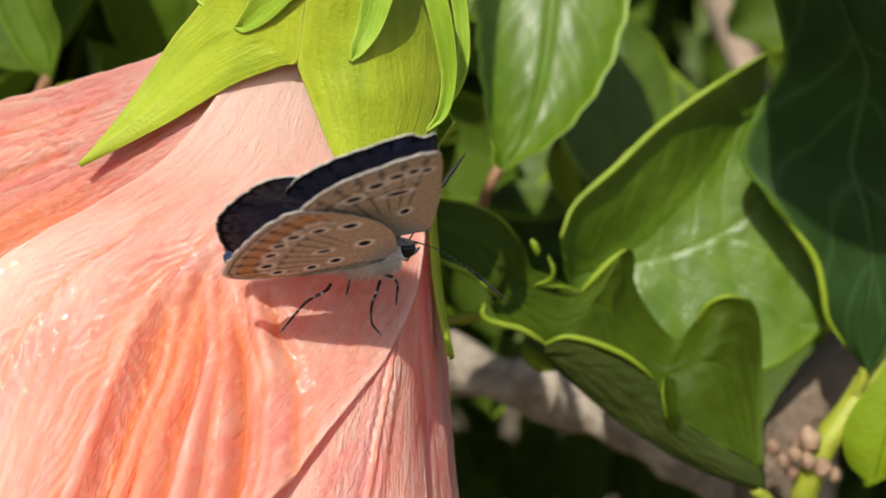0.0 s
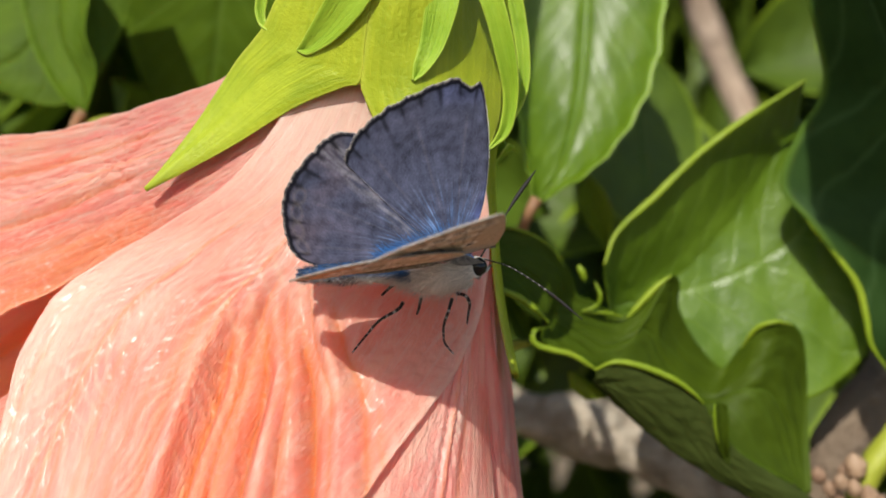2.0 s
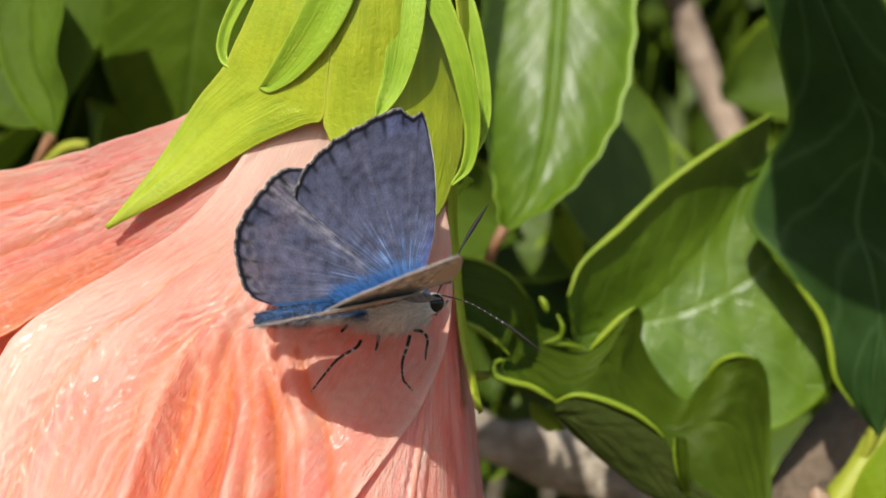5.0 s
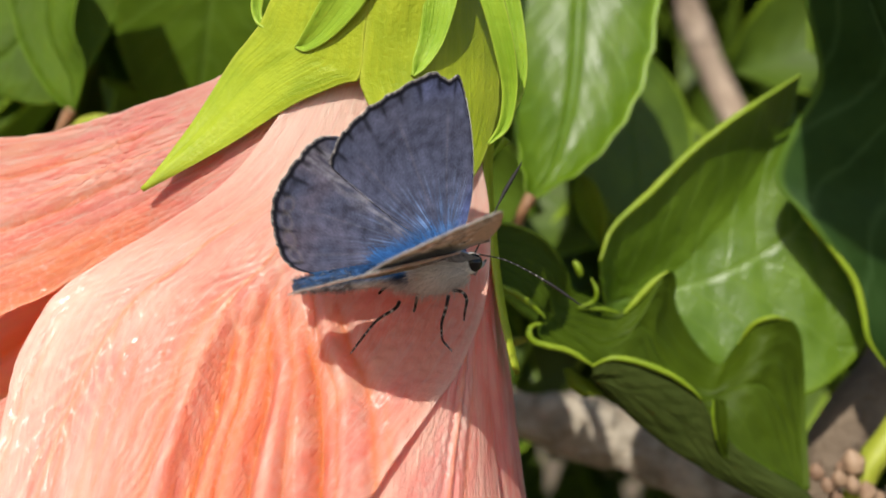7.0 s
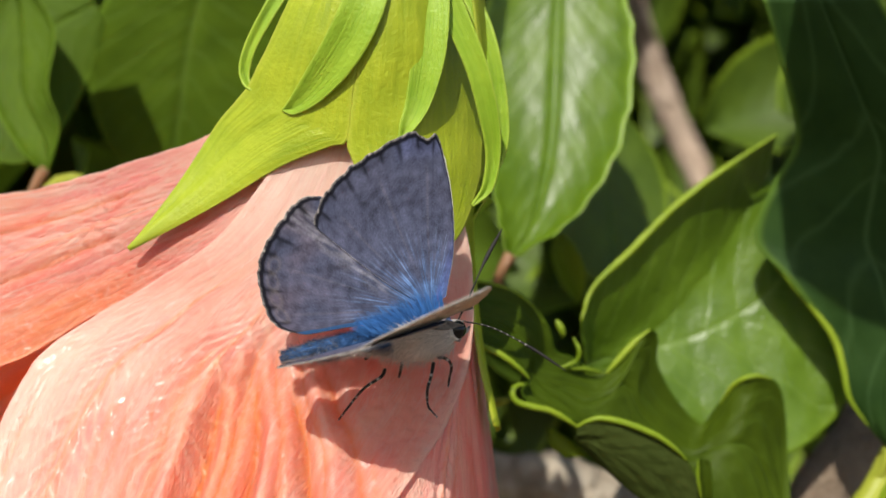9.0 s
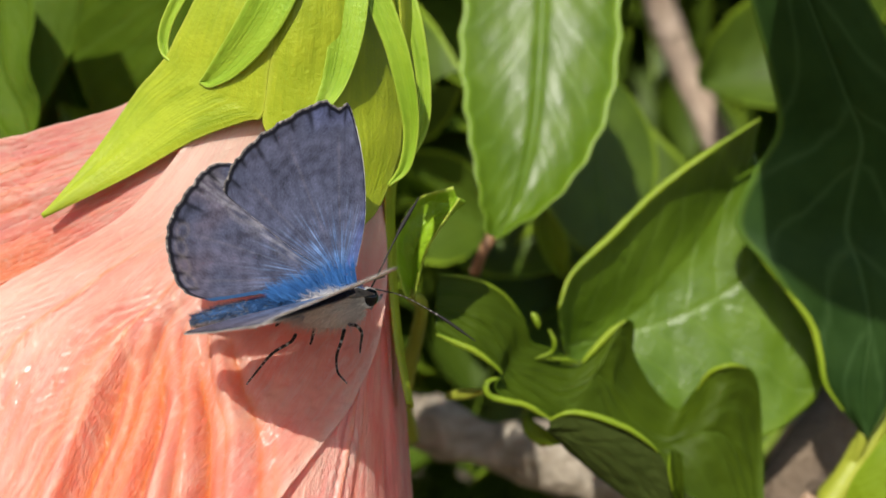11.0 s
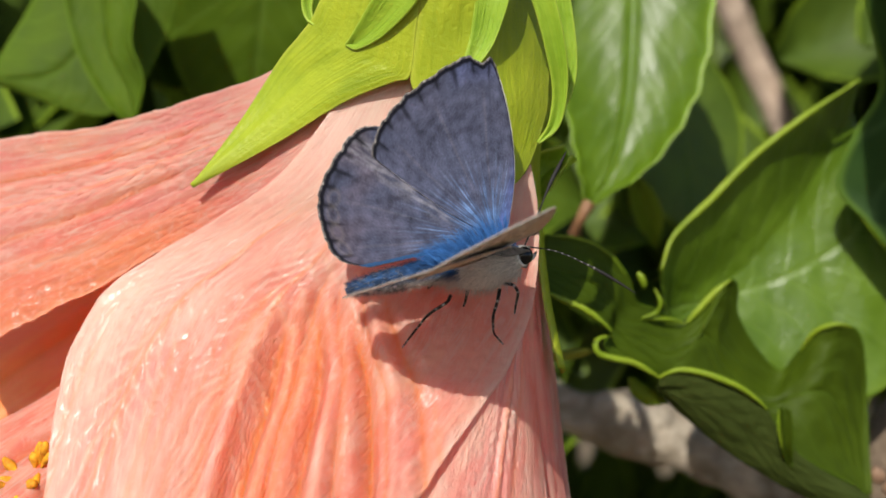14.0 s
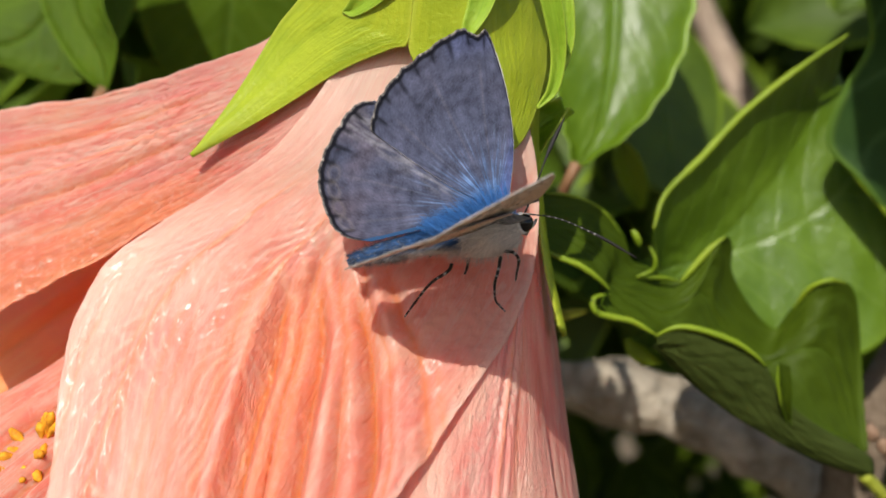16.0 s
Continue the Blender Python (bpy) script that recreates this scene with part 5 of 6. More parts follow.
def body():
    mid = -1.3 * BACK
    head = tube("head", [mid + [1.7, 0, 0.0], mid + [2.1, 0, 0.05], mid + [2.45, 0, 0.02], mid + [2.75, 0, -0.1]], [0.75, 0.95, 0.75, 0.25], FUR, butterfly, (0, 0, 0), 20, 16, "grey-white furry head", lambda v, d: (0.34, 0.31, 0.29))
    tube("thorax", [mid + [2.0, 0, 0], mid + [1.2, 0, 0.1], mid + [-0.6, 0.1, 0.0], mid + [-2.2, 0.1, -0.1], mid + [-3.4, 0.1, -0.1]], [0.7, 1.5, 1.85, 1.6, 1.0], FUR, butterfly, (0, 0, 0), 24, 24, "thorax with blue fur above and white below", body_paint)
    tube("abdomen", [mid + [-2.4, 0.1, 0.1], mid + [-5.0, 0.0, 0.35], mid + [-8.0, -0.2, 0.5], mid + [-10.2, -0.3, 0.45], mid + [-11.7, -0.4, 0.3]], [1.1, 0.95, 0.85, 0.75, 0.3], FUR, butterfly, (0, 0, 0), 24, 40, "slim blue-grey abdomen",
         lambda v, d: fur_tone(d, -5) * float(np.clip(0.55 + 0.9 * noise.noise((v * 14, d[1] * 3, d[2] * 3)), 0.12, 1)))
    # eyes: black domes in white rings
    for sgn in (-1, 1):
        axis = np.array([0.35, 0.9 * sgn, -0.10 if sgn < 0 else 0.1])
        axis /= np.linalg.norm(axis)
        c = mid + np.array([2.05, 0.72 * sgn, 0.12])
        eye = tube("eye", [c, c + axis * 0.25, c + axis * 0.42, c + axis * 0.5], [0.72, 0.66, 0.45, 0.04], EYE, head, (0, 0, 0), 20, 14, "glossy black eye")
        tube("eye_ring", [c - axis * 0.12 + np.array([-0.22, 0, -0.08]), c - axis * 0.02 + np.array([-0.20, 0, -0.08]), c + axis * 0.06 + np.array([-0.16, 0, -0.07])], [0.74, 0.73, 0.68], HORN, head, (0, 0, 0), 20, 6, "white ring round the eye", lambda v, d: (0.75, 0.73, 0.70))
    # palps
    for y in (-0.2, 0.2):
        tube("palp", [mid + [2.5, y, -0.3], mid + [2.85, y, -0.1], mid + [3.15, y, 0.2]], [0.16, 0.13, 0.04], FUR, head, (0, 0, 0), 8, 10, "pale palp", lambda v, d: (0.5, 0.48, 0.46) if v < 0.7 else (0.1, 0.1, 0.1))
    # antennae, ringed black and white, with dark clubs
    def ringed(v, d):
        return (0.16, 0.15, 0.14) if (v * 17) % 1 < 0.2 and v < 0.6 else (0.015, 0.013, 0.012)
    tube("antenna", [mid + [2.6, -0.3, 0.7], mid + [4.6, -1.4, -0.2], mid + [7.0, -2.2, -2.1], mid + [9.4, -2.6, -4.4]], [0.06, 0.05, 0.045, 0.05, 0.13, 0.12, 0.03], HORN, butterfly, (0, 0, 0), 8, 120, "black and white ringed antenna", ringed)
    tube("antenna", [mid + [2.4, 0.3, 0.8], (3.52, 0.69, 1.44), (5.49, 1.51, 4.06), (7.43, 2.13, 6.28)], [0.07, 0.065, 0.06, 0.07, 0.17, 0.16, 0.03], HORN, butterfly, (0, 0, 0), 8, 120, "black antenna with a thick club", lambda v, d: (0.015, 0.013, 0.012))
    # legs, banded black and white
    def banded(v, d):
        return (0.50, 0.46, 0.42) if (v * 6 + 0.3 * math.sin(v * 21)) % 1 < 0.2 else (0.02, 0.017, 0.015)
    for line in ([(-0.19, 0.53, -3.09), (-0.68, -0.30, -3.99), (-1.14, -0.24, -4.99), (-1.14, 0.78, -6.24), (-0.80, 1.33, -6.85), (-0.46, 1.48, -7.35)],
                 [(0.25, 0.77, -2.73), (0.74, -0.11, -2.93), (1.03, -0.15, -3.54), (1.01, 1.47, -4.52), (1.04, 2.88, -5.27)],
                 [(-3.92, 1.09, -2.97), (-4.43, 0.15, -3.39), (-5.92, 0.07, -4.05), (-7.23, 1.28, -5.34), (-8.10, 2.22, -6.29)],
                 [(-2.33, 2.17, -2.67), (-2.57, 3.42, -3.76), (-2.86, 4.47, -4.41)],
                 [(-4.25, 3.16, -1.48), (-5.15, 4.41, -2.24), (-5.85, 5.52, -3.04)]):
        leg = tube("leg", line, [0.14, 0.12, 0.10, 0.085, 0.06], HORN, butterfly, (0, 0, 0), 8, 60, "thin black and white banded leg", banded)
        LEGS.append(leg)
    # fur
    rng = random.Random(9)
    verts, faces, cols = [], [], []
    for k in range(9500):
        x = rng.uniform(-11.4, 1.75)
        w = rng.uniform(0, 2 * math.pi)
        d = np.array([0, math.cos(w), math.sin(w)])
        r = np.interp(x, [-11.5, -8.5, -3.4, -2.2, -0.6, 1.2, 2.0, 2.9], [0.35, 0.85, 1.0, 1.55, 1.8, 1.45, 0.95, 0.5])
        up = float(np.clip((d @ BACK) * 0.9 + 0.4, 0, 1))
        c = mid + np.array([x, 0.05, 0.45 * float(smooth(-x, 2.4, 6.0))]) + np.array([0, -0.03 * max(0, -x - 3), 0]) + d * r * 0.95
        go = d * rng.uniform(0.5, 1.0) + np.array([-rng.uniform(0.4, 1.2), 0, 0]) + np.array([rng.gauss(0, 0.2), rng.gauss(0, 0.2), rng.gauss(0, 0.2)])
        e = c + go / np.linalg.norm(go) * rng.uniform(0.5, 1.25) * (1.0 if x > -4 else 0.5)
        sd = np.cross(go, d)
        sd = sd / (np.linalg.norm(sd) + 1e-9) * 0.035
        b = len(verts)
        verts += [(c - sd) * MM, (c + sd) * MM, e * MM]
        faces.append((b, b + 1, b + 2))
        tone = rng.uniform(0.7, 1.25)
        col = fur_tone(d, x)
        if x < -7 and rng.random() < 0.6:
            col = np.array([0.045, 0.045, 0.055]) if rng.random() < 0.6 else np.array([0.30, 0.30, 0.33])
        cols += [col * tone] * 3
    for k in range(1500):
        # long blue hairs that sweep from the back over the far wings' roots
        x = rng.uniform(-5.0, 1.2)
        c = np.array([x, 0.1 + rng.gauss(0, 0.25), 0.1 + rng.gauss(0, 0.25)])
        go = np.array([-0.30 * (1.2 - x) * rng.uniform(0.4, 1.2), -0.28 + rng.gauss(0, 0.12), 1.0])
        go /= np.linalg.norm(go)
        e = c + go * rng.uniform(0.8, 3.0) * (1 - 0.08 * abs(x))
        sd = np.array([0.03, 0, 0.01])
        b = len(verts)
        verts += [(c - sd) * MM, (c + sd) * MM, e * MM]
        faces.append((b, b + 1, b + 2))
        cols += [np.array([0.05, 0.17, 0.42]) * rng.uniform(0.5, 1.5)] * 3
    fur = mesh_part("fur", verts, faces, FUR, butterfly, "short blue and white fur", paint=cols)
    fur["kind"] = "stuff"


body()


def motions():
    walk(flower, [
        (0, pose(0.00022, 0.09899, 0.93511, -1.153, 1.147, 1.782)),
        (0.5, pose(-0.00007, 0.09963, 0.93559, -1.221, 1.172, 1.961)),
        (1, pose(0.00082, 0.09925, 0.93647, 0.001, 0.378, 1.100)),
        (1.5, pose(0.00018, 0.09836, 0.93505, 0.589, -0.000, -0.008)),
        (2, pose(0.00007, 0.09884, 0.93516, 0.125, 0.615, -1.034)),
        (2.5, pose(-0.00015, 0.10049, 0.93525, -0.453, 0.028, -0.335)),
        (3, pose(0.00152, 0.10028, 0.93476, -0.108, -0.526, -0.906)),
        (3.5, pose(0.00085, 0.09987, 0.93501, 0.032, -0.082, -0.713)),
        (3.7, pose(-0.00050, 0.10005, 0.93555, -0.288, -0.687, -0.599)),
        (5.8, pose(0.00039, 0.09948, 0.93476, -0.818, -0.202, 1.624)),
        (6, pose(-0.00174, 0.10020, 0.93512, 0.454, 0.913, 0.918)),
        (6.5, pose(-0.00040, 0.09926, 0.93549, 1.057, 0.245, -0.448)),
        (7, pose(0.00004, 0.09992, 0.93499, -0.027, 0.025, -0.041)),
        (7.5, pose(-0.00139, 0.10054, 0.93473, -0.084, 0.209, 0.256)),
        (8, pose(0.00037, 0.10157, 0.93627, 0.430, -0.061, -0.390)),
        (8.5, pose(0.00161, 0.10184, 0.93511, 1.011, 0.496, 0.380)),
        (8.7, pose(0.00051, 0.10193, 0.93505, 1.080, 0.450, 0.413)),
        (10.8, pose(-0.00068, 0.10268, 0.93645, -2.653, -0.110, 1.118)),
        (11, pose(-0.00337, 0.10269, 0.93756, -0.660, 2.205, 1.661)),
        (11.5, pose(-0.00294, 0.10129, 0.93665, -1.667, 1.560, 1.456)),
        (12, pose(-0.00068, 0.10012, 0.93684, -1.887, 0.329, 0.352)),
        (12.5, pose(0.00040, 0.09972, 0.93604, -1.961, -0.011, -1.315)),
        (13, pose(-0.00109, 0.09966, 0.93589, -2.137, 0.747, -0.226)),
        (13.5, pose(-0.00303, 0.10044, 0.93673, -2.230, 0.959, 1.715)),
        (14, pose(-0.00131, 0.09954, 0.93701, -0.845, 1.249, -0.147)),
        (14.5, pose(-0.00098, 0.10004, 0.93655, -1.190, 1.146, -0.890)),
        (15, pose(-0.00149, 0.10007, 0.93600, -0.449, 1.305, -1.188)),
        (15.5, pose(-0.00107, 0.10000, 0.93602, 0.963, 1.595, -2.398)),
        (16, pose(-0.00119, 0.10127, 0.93590, 0.930, 1.453, -2.395)),
    ])
    walk(butterfly, [
        (0, pose(0.00021, 0.09029, 0.90066, -1.773, -4.057, 10.373)),
        (0.5, pose(0.00018, 0.09090, 0.90121, -1.793, -3.735, 10.549)),
        (1, pose(0.00139, 0.09126, 0.90186, -0.683, -4.584, 9.590)),
        (1.5, pose(0.00068, 0.09072, 0.90018, -0.073, -4.499, 8.434)),
        (2, pose(0.00037, 0.09091, 0.90049, -0.525, -4.375, 7.442)),
        (2.5, pose(0.00044, 0.09221, 0.90064, -1.252, -5.311, 8.206)),
        (3, pose(0.00222, 0.09220, 0.90014, -1.079, -6.484, 7.623)),
        (3.5, pose(0.00135, 0.09188, 0.90032, -0.937, -6.489, 7.800)),
        (3.7, pose(0.00056, 0.09187, 0.90096, -1.317, -6.846, 7.956)),
        (5.8, pose(0.00101, 0.09100, 0.90007, -1.957, -7.504, 10.266)),
        (6, pose(-0.00196, 0.09247, 0.90036, -0.588, -7.024, 9.381)),
        (6.5, pose(-0.00034, 0.09190, 0.90072, -0.181, -8.418, 7.945)),
        (7, pose(0.00015, 0.09190, 0.90008, -1.354, -8.839, 8.528)),
        (7.5, pose(-0.00148, 0.09249, 0.89981, -1.431, -8.965, 8.837)),
        (8, pose(0.00035, 0.09384, 0.90053, -1.017, -9.705, 8.122)),
        (8.5, pose(0.00121, 0.09446, 0.89952, -0.521, -10.375, 8.789)),
        (8.7, pose(0.00012, 0.09459, 0.89950, -0.427, -10.222, 8.809)),
        (10.8, pose(-0.00041, 0.09307, 0.90194, -4.106, -9.236, 10.133)),
        (11, pose(-0.00411, 0.09427, 0.90329, -1.930, -8.378, 10.339)),
        (11.5, pose(-0.00364, 0.09227, 0.90228, -3.041, -8.899, 10.335)),
        (12, pose(-0.00083, 0.09099, 0.90252, -3.550, -10.680, 9.340)),
        (12.5, pose(0.00036, 0.09054, 0.90157, -3.803, -11.765, 7.749)),
        (13, pose(-0.00157, 0.09037, 0.90138, -3.901, -11.251, 8.868)),
        (13.5, pose(-0.00357, 0.09107, 0.90238, -3.929, -10.834, 10.808)),
        (14, pose(-0.00194, 0.09104, 0.90264, -2.572, -11.280, 8.673)),
        (14.5, pose(-0.00169, 0.09133, 0.90204, -2.974, -11.567, 8.021)),
        (15, pose(-0.00243, 0.09182, 0.90133, -2.264, -11.922, 7.568)),
        (15.5, pose(-0.00211, 0.09262, 0.90146, -0.815, -11.992, 6.022)),
        (16, pose(-0.00225, 0.09387, 0.90117, -0.829, -11.860, 6.033)),
    ])
    for leg in LEGS:
        walk(leg, [
            (0, pose(-0.00004, 0.00001, -0.00007, -0.37, -2.47, 0.01)),
            (0.5, pose(-0.00004, 0.00001, -0.00008, -0.39, -2.60, 0.01)),
            (1, pose(-0.00004, 0.00001, -0.00008, -0.41, -2.74, 0.01)),
            (1.5, pose(-0.00005, 0.00001, -0.00008, -0.43, -2.87, 0.01)),
            (2, pose(-0.00004, 0.00001, -0.00008, -0.40, -2.67, 0.01)),
            (2.5, pose(-0.00003, 0.00001, -0.00006, -0.32, -2.18, 0.01)),
            (3, pose(-0.00003, 0.00000, -0.00005, -0.26, -1.78, 0.00)),
            (3.5, pose(-0.00002, 0.00000, -0.00004, -0.21, -1.38, 0.00)),
            (3.7, pose(-0.00002, 0.00000, -0.00004, -0.20, -1.35, 0.00)),
            (5.8, pose(-0.00002, 0.00000, -0.00003, -0.15, -0.99, 0.00)),
            (6, pose(-0.00001, 0.00000, -0.00002, -0.13, -0.85, 0.00)),
            (6.5, pose(-0.00001, 0.00000, -0.00001, -0.07, -0.49, 0.00)),
            (7, pose(0.00000, 0.00000, 0.00000, 0.00, -0.00, -0.00)),
            (7.5, pose(0.00000, -0.00000, 0.00000, 0.01, 0.09, 0.00)),
            (8, pose(0.00000, -0.00000, 0.00001, 0.03, 0.17, 0.00)),
            (8.5, pose(0.00000, -0.00000, 0.00001, 0.04, 0.26, 0.00)),
            (8.7, pose(0.00000, -0.00000, 0.00001, 0.04, 0.30, 0.00)),
            (10.8, pose(0.00001, -0.00000, 0.00002, 0.12, 0.84, 0.00)),
            (11, pose(0.00001, -0.00000, 0.00003, 0.13, 0.89, 0.00)),
            (11.5, pose(0.00002, -0.00000, 0.00004, 0.21, 1.43, 0.00)),
            (12, pose(0.00003, -0.00001, 0.00006, 0.29, 1.98, 0.01)),
            (12.5, pose(0.00004, -0.00001, 0.00007, 0.35, 2.37, 0.01)),
            (13, pose(0.00004, -0.00001, 0.00007, 0.38, 2.57, 0.01)),
            (13.5, pose(0.00004, -0.00001, 0.00008, 0.39, 2.60, 0.01)),
            (14, pose(0.00005, -0.00001, 0.00008, 0.39, 2.64, 0.01)),
            (14.5, pose(0.00005, -0.00001, 0.00008, 0.40, 2.67, 0.01)),
            (15, pose(0.00005, -0.00001, 0.00008, 0.41, 2.77, 0.01)),
            (15.5, pose(0.00005, -0.00001, 0.00008, 0.43, 2.87, 0.01)),
            (16, pose(0.00005, -0.00001, 0.00009, 0.44, 2.97, 0.01)),
        ])
    walk(WINGS["fore_near"], [
        (0, pose(0.00110, -0.00085, 0.00000, -25.00, -10.20, 6.00)),
        (0.3, pose(0.00100, -0.00085, 0.00000, -24.00, -10.20, 6.00)),
        (0.5, pose(0.00080, -0.00085, 0.00000, -21.00, -11.00, 3.00)),
        (0.6, pose(0.00070, -0.00085, 0.00000, -16.00, -12.00, 1.50)),
        (0.7, pose(0.00060, -0.00085, 0.00000, -8.70, -13.00, 0.00)),
        (0.8, pose(0.00060, -0.00085, 0.00000, -6.80, -13.30, 0.00)),
        (1, pose(0.00060, -0.00085, 0.00000, -8.80, -13.30, 0.00)),
        (1.5, pose(0.00060, -0.00085, 0.00000, -8.80, -13.30, 0.00)),
        (2, pose(0.00060, -0.00085, 0.00000, -10.10, -13.30, 0.00)),
        (2.5, pose(0.00060, -0.00085, 0.00000, -9.10, -13.30, 0.00)),
        (3, pose(0.00060, -0.00085, 0.00000, -15.00, -13.30, 0.00)),
        (3.5, pose(0.00060, -0.00085, 0.00000, -8.80, -13.30, 0.00)),
        (3.7, pose(0.00060, -0.00085, 0.00000, -8.30, -13.30, 0.00)),
        (5.8, pose(0.00060, -0.00085, 0.00000, -8.30, -13.30, 0.00)),
        (6.5, pose(0.00060, -0.00085, 0.00000, -9.30, -13.30, 0.00)),
        (7, pose(0.00060, -0.00085, 0.00000, -8.10, -13.30, 0.00)),
        (7.5, pose(0.00060, -0.00085, 0.00000, -9.10, -13.30, 0.00)),
        (8, pose(0.00060, -0.00085, 0.00000, -8.30, -13.30, 0.00)),
        (8.5, pose(0.00060, -0.00085, 0.00000, -13.00, -13.30, 0.00)),
        (8.7, pose(0.00060, -0.00085, 0.00000, -9.30, -13.30, 0.00)),
        (10.8, pose(0.00060, -0.00085, 0.00000, -2.80, -13.30, 0.00)),
        (11, pose(0.00060, -0.00085, 0.00000, -4.40, -13.30, 0.00)),
        (11.5, pose(0.00060, -0.00085, 0.00000, -5.80, -13.30, 0.00)),
        (12.5, pose(0.00060, -0.00085, 0.00000, -6.80, -13.30, 0.00)),
        (14.5, pose(0.00060, -0.00085, 0.00000, -7.30, -13.30, 0.00)),
        (16, pose(0.00060, -0.00085, 0.00000, -8.00, -13.30, 0.00)),
    ])
    walk(WINGS["hind_near"], [
        (0, pose(0.00110, -0.00085, -0.00130, -27.00, -7.00, 0.00)),
        (0.3, pose(0.00100, -0.00085, -0.00130, -26.00, -7.00, 0.00)),
        (0.5, pose(0.00080, -0.00085, -0.00090, -22.00, -4.20, 0.00)),
        (0.6, pose(0.00070, -0.00085, -0.00045, -12.00, -4.50, 0.00)),
        (0.7, pose(0.00060, -0.00085, 0.00000, -4.50, -4.60, 0.00)),
        (0.8, pose(0.00060, -0.00085, 0.00000, -0.50, -4.60, 0.00)),
        (1, pose(0.00060, -0.00085, 0.00000, -2.00, -4.60, 0.00)),
        (1.5, pose(0.00060, -0.00085, 0.00000, -2.20, -4.60, 0.00)),
        (2, pose(0.00060, -0.00085, 0.00000, -4.80, -4.60, 0.00)),
        (2.5, pose(0.00060, -0.00085, 0.00000, -3.30, -4.60, 0.00)),
        (3, pose(0.00060, -0.00085, 0.00000, -12.50, -4.60, 0.00)),
        (3.5, pose(0.00060, -0.00085, 0.00000, -2.20, -4.60, 0.00)),
        (3.7, pose(0.00060, -0.00085, 0.00000, -1.50, -4.60, 0.00)),
        (5.8, pose(0.00060, -0.00085, 0.00000, -1.50, -4.60, 0.00)),
        (6.5, pose(0.00060, -0.00085, 0.00000, -2.90, -4.60, 0.00)),
        (7, pose(0.00060, -0.00085, 0.00000, -1.20, -4.60, 0.00)),
        (7.5, pose(0.00060, -0.00085, 0.00000, -3.30, -4.60, 0.00)),
        (8, pose(0.00060, -0.00085, 0.00000, -2.30, -4.60, 0.00)),
        (8.5, pose(0.00060, -0.00085, 0.00000, -9.30, -4.60, 0.00)),
        (8.7, pose(0.00060, -0.00085, 0.00000, -2.90, -4.60, 0.00)),
        (10.8, pose(0.00060, -0.00085, 0.00000, 4.20, -4.60, 0.00)),
        (11, pose(0.00060, -0.00085, 0.00000, 2.00, -4.60, 0.00)),
        (11.5, pose(0.00060, -0.00085, 0.00000, 0.00, -4.60, 0.00)),
        (12.5, pose(0.00060, -0.00085, 0.00000, -1.40, -4.60, 0.00)),
        (14.5, pose(0.00060, -0.00085, 0.00000, -2.10, -4.60, 0.00)),
        (16, pose(0.00060, -0.00085, 0.00000, -3.10, -4.60, 0.00)),
    ])
    walk(WINGS["fore_far"], [
        (0, pose(0.00090, 0.00025, 0.00025, -29.00, -6.00, 3.00)),
        (0.3, pose(0.00080, 0.00025, 0.00001, -32.00, -5.50, 3.00)),
        (0.4, pose(0.00060, 0.00025, -0.00007, -38.00, -4.50, 2.25)),
        (0.5, pose(0.00040, 0.00025, -0.00015, -44.00, -3.50, 1.50)),
        (0.6, pose(0.00030, 0.00025, -0.00015, -60.00, -1.50, 0.75)),
        (0.7, pose(0.00020, 0.00025, -0.00015, -74.00, 0.00, 0.00)),
        (0.8, pose(0.00023, 0.00025, -0.00015, -77.00, 0.00, 0.00)),
        (1, pose(0.00030, 0.00025, -0.00015, -72.00, 0.00, 0.00)),
        (1.5, pose(0.00028, 0.00025, -0.00015, -70.00, 0.00, 0.00)),
        (2, pose(0.00025, 0.00025, -0.00015, -69.00, 0.00, 0.00)),
        (2.5, pose(0.00028, 0.00025, 0.00015, -73.00, 0.00, 0.00)),
        (3, pose(0.00030, 0.00025, 0.00060, -80.00, 0.00, 0.00)),
        (3.5, pose(0.00010, 0.00025, 0.00025, -76.00, 0.00, 0.00)),
        (3.7, pose(0.00010, 0.00025, 0.00024, -80.00, 0.00, 0.00)),
        (5.8, pose(0.00013, 0.00025, 0.00017, -78.00, 0.00, 0.00)),
        (6.5, pose(0.00014, 0.00025, 0.00015, -80.00, 0.00, 0.00)),
        (7, pose(0.00015, 0.00025, -0.00005, -72.00, 0.00, 0.00)),
        (7.5, pose(0.00017, 0.00025, 0.00025, -76.00, 0.00, 0.00)),
        (8, pose(0.00020, 0.00025, 0.00045, -78.00, 0.00, 0.00)),
        (8.5, pose(0.00050, 0.00025, 0.00125, -82.00, 0.00, 0.00)),
        (8.7, pose(0.00040, 0.00025, 0.00085, -78.00, 0.00, 0.00)),
        (11, pose(0.00010, 0.00025, 0.00065, -80.00, 0.00, 0.00)),
        (12.5, pose(0.00012, 0.00025, 0.00045, -78.00, 0.00, 0.00)),
        (14.5, pose(0.00014, 0.00025, 0.00075, -83.00, 0.00, 0.00)),
        (16, pose(0.00015, 0.00025, 0.00045, -86.00, 0.00, 0.00)),
    ])
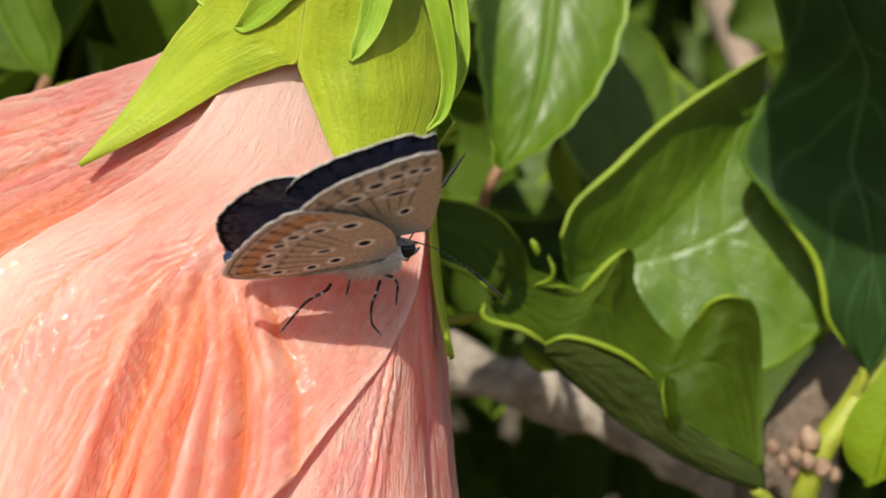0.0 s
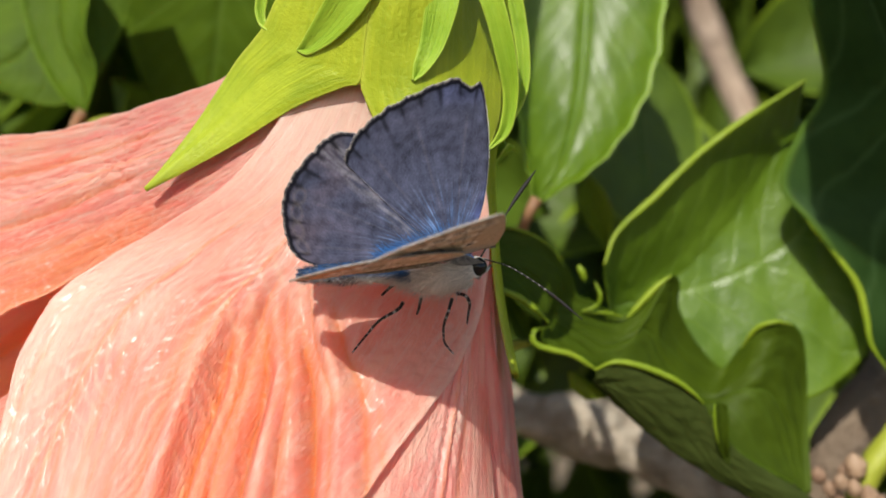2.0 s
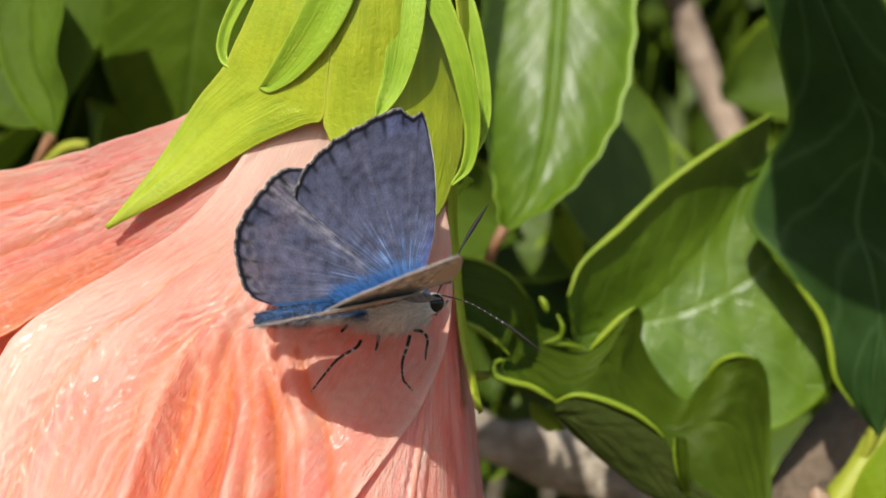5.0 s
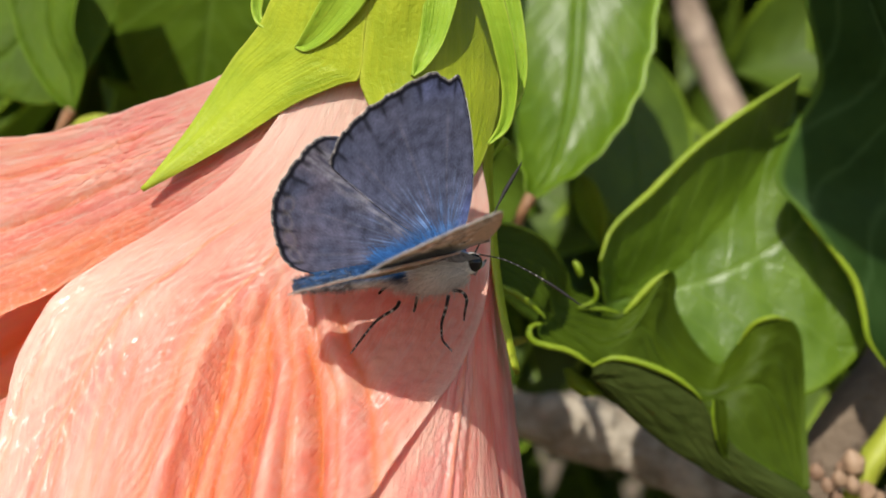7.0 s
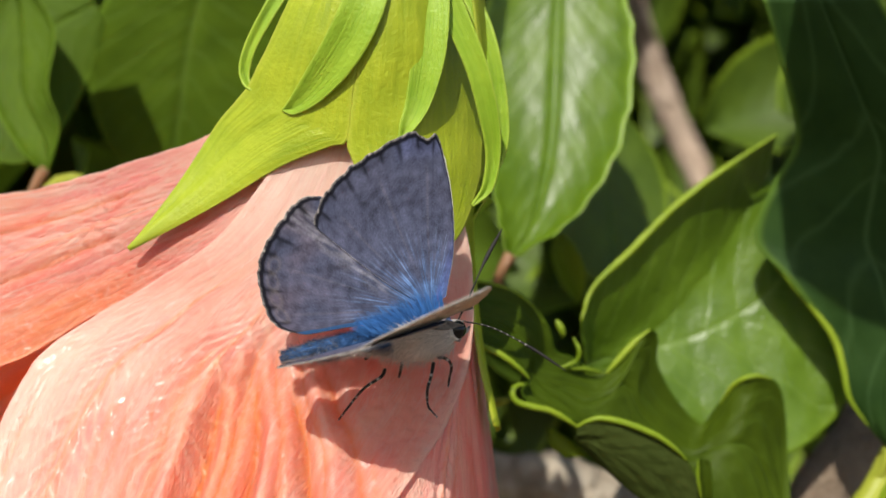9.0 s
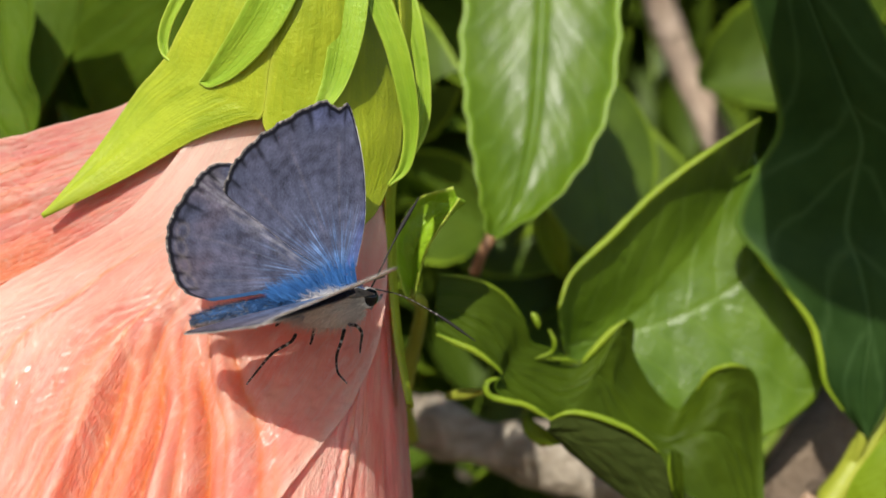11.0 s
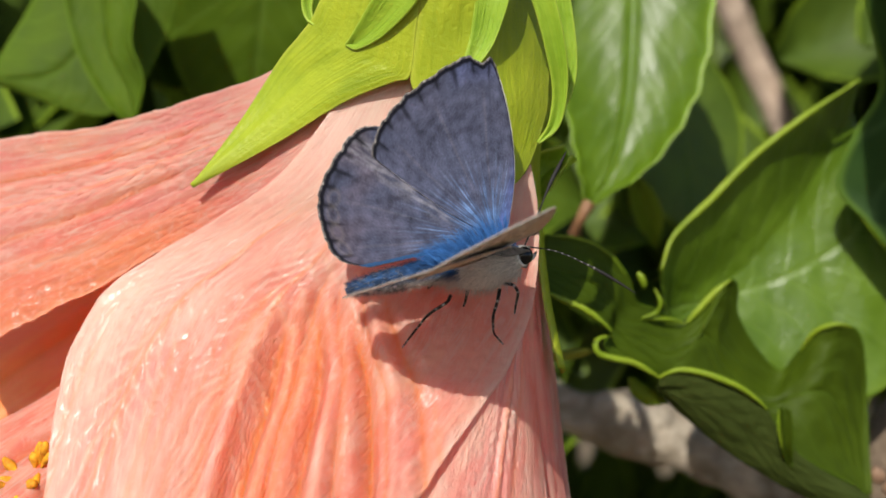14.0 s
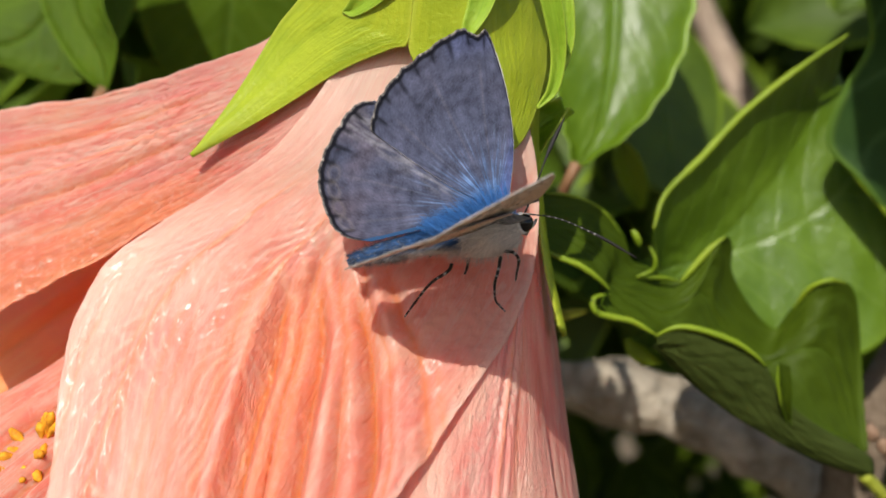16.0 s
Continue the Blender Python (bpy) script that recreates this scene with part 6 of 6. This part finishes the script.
    walk(WINGS["hind_far"], [
        (0, pose(0.00090, 0.00025, 0.00025, -29.00, -6.00, 0.00)),
        (0.3, pose(0.00080, 0.00025, 0.00001, -32.00, -5.50, 0.00)),
        (0.4, pose(0.00060, 0.00025, -0.00007, -38.00, -4.50, 0.00)),
        (0.5, pose(0.00040, 0.00025, -0.00015, -44.00, -3.50, 0.00)),
        (0.6, pose(0.00030, 0.00025, -0.00015, -60.00, -1.50, 0.00)),
        (0.7, pose(0.00020, 0.00025, -0.00015, -74.00, 0.00, 0.00)),
        (0.8, pose(0.00023, 0.00025, -0.00015, -77.00, 0.00, 0.00)),
        (1, pose(0.00030, 0.00025, -0.00015, -72.00, 0.00, 0.00)),
        (1.5, pose(0.00028, 0.00025, -0.00015, -70.00, 0.00, 0.00)),
        (2, pose(0.00025, 0.00025, -0.00015, -69.00, 0.00, 0.00)),
        (2.5, pose(0.00028, 0.00025, 0.00015, -73.00, 0.00, 0.00)),
        (3, pose(0.00030, 0.00025, 0.00060, -80.00, 0.00, 0.00)),
        (3.5, pose(0.00010, 0.00025, 0.00025, -76.00, 0.00, 0.00)),
        (3.7, pose(0.00010, 0.00025, 0.00024, -80.00, 0.00, 0.00)),
        (5.8, pose(0.00013, 0.00025, 0.00017, -78.00, 0.00, 0.00)),
        (6.5, pose(0.00014, 0.00025, 0.00015, -80.00, 0.00, 0.00)),
        (7, pose(0.00015, 0.00025, -0.00005, -72.00, 0.00, 0.00)),
        (7.5, pose(0.00017, 0.00025, 0.00025, -76.00, 0.00, 0.00)),
        (8, pose(0.00020, 0.00025, 0.00045, -78.00, 0.00, 0.00)),
        (8.5, pose(0.00050, 0.00025, 0.00125, -82.00, 0.00, 0.00)),
        (8.7, pose(0.00040, 0.00025, 0.00085, -78.00, 0.00, 0.00)),
        (11, pose(0.00010, 0.00025, 0.00065, -80.00, 0.00, 0.00)),
        (12.5, pose(0.00012, 0.00025, 0.00045, -78.00, 0.00, 0.00)),
        (14.5, pose(0.00014, 0.00025, 0.00075, -83.00, 0.00, 0.00)),
        (16, pose(0.00015, 0.00025, 0.00045, -86.00, 0.00, 0.00)),
    ])


motions()
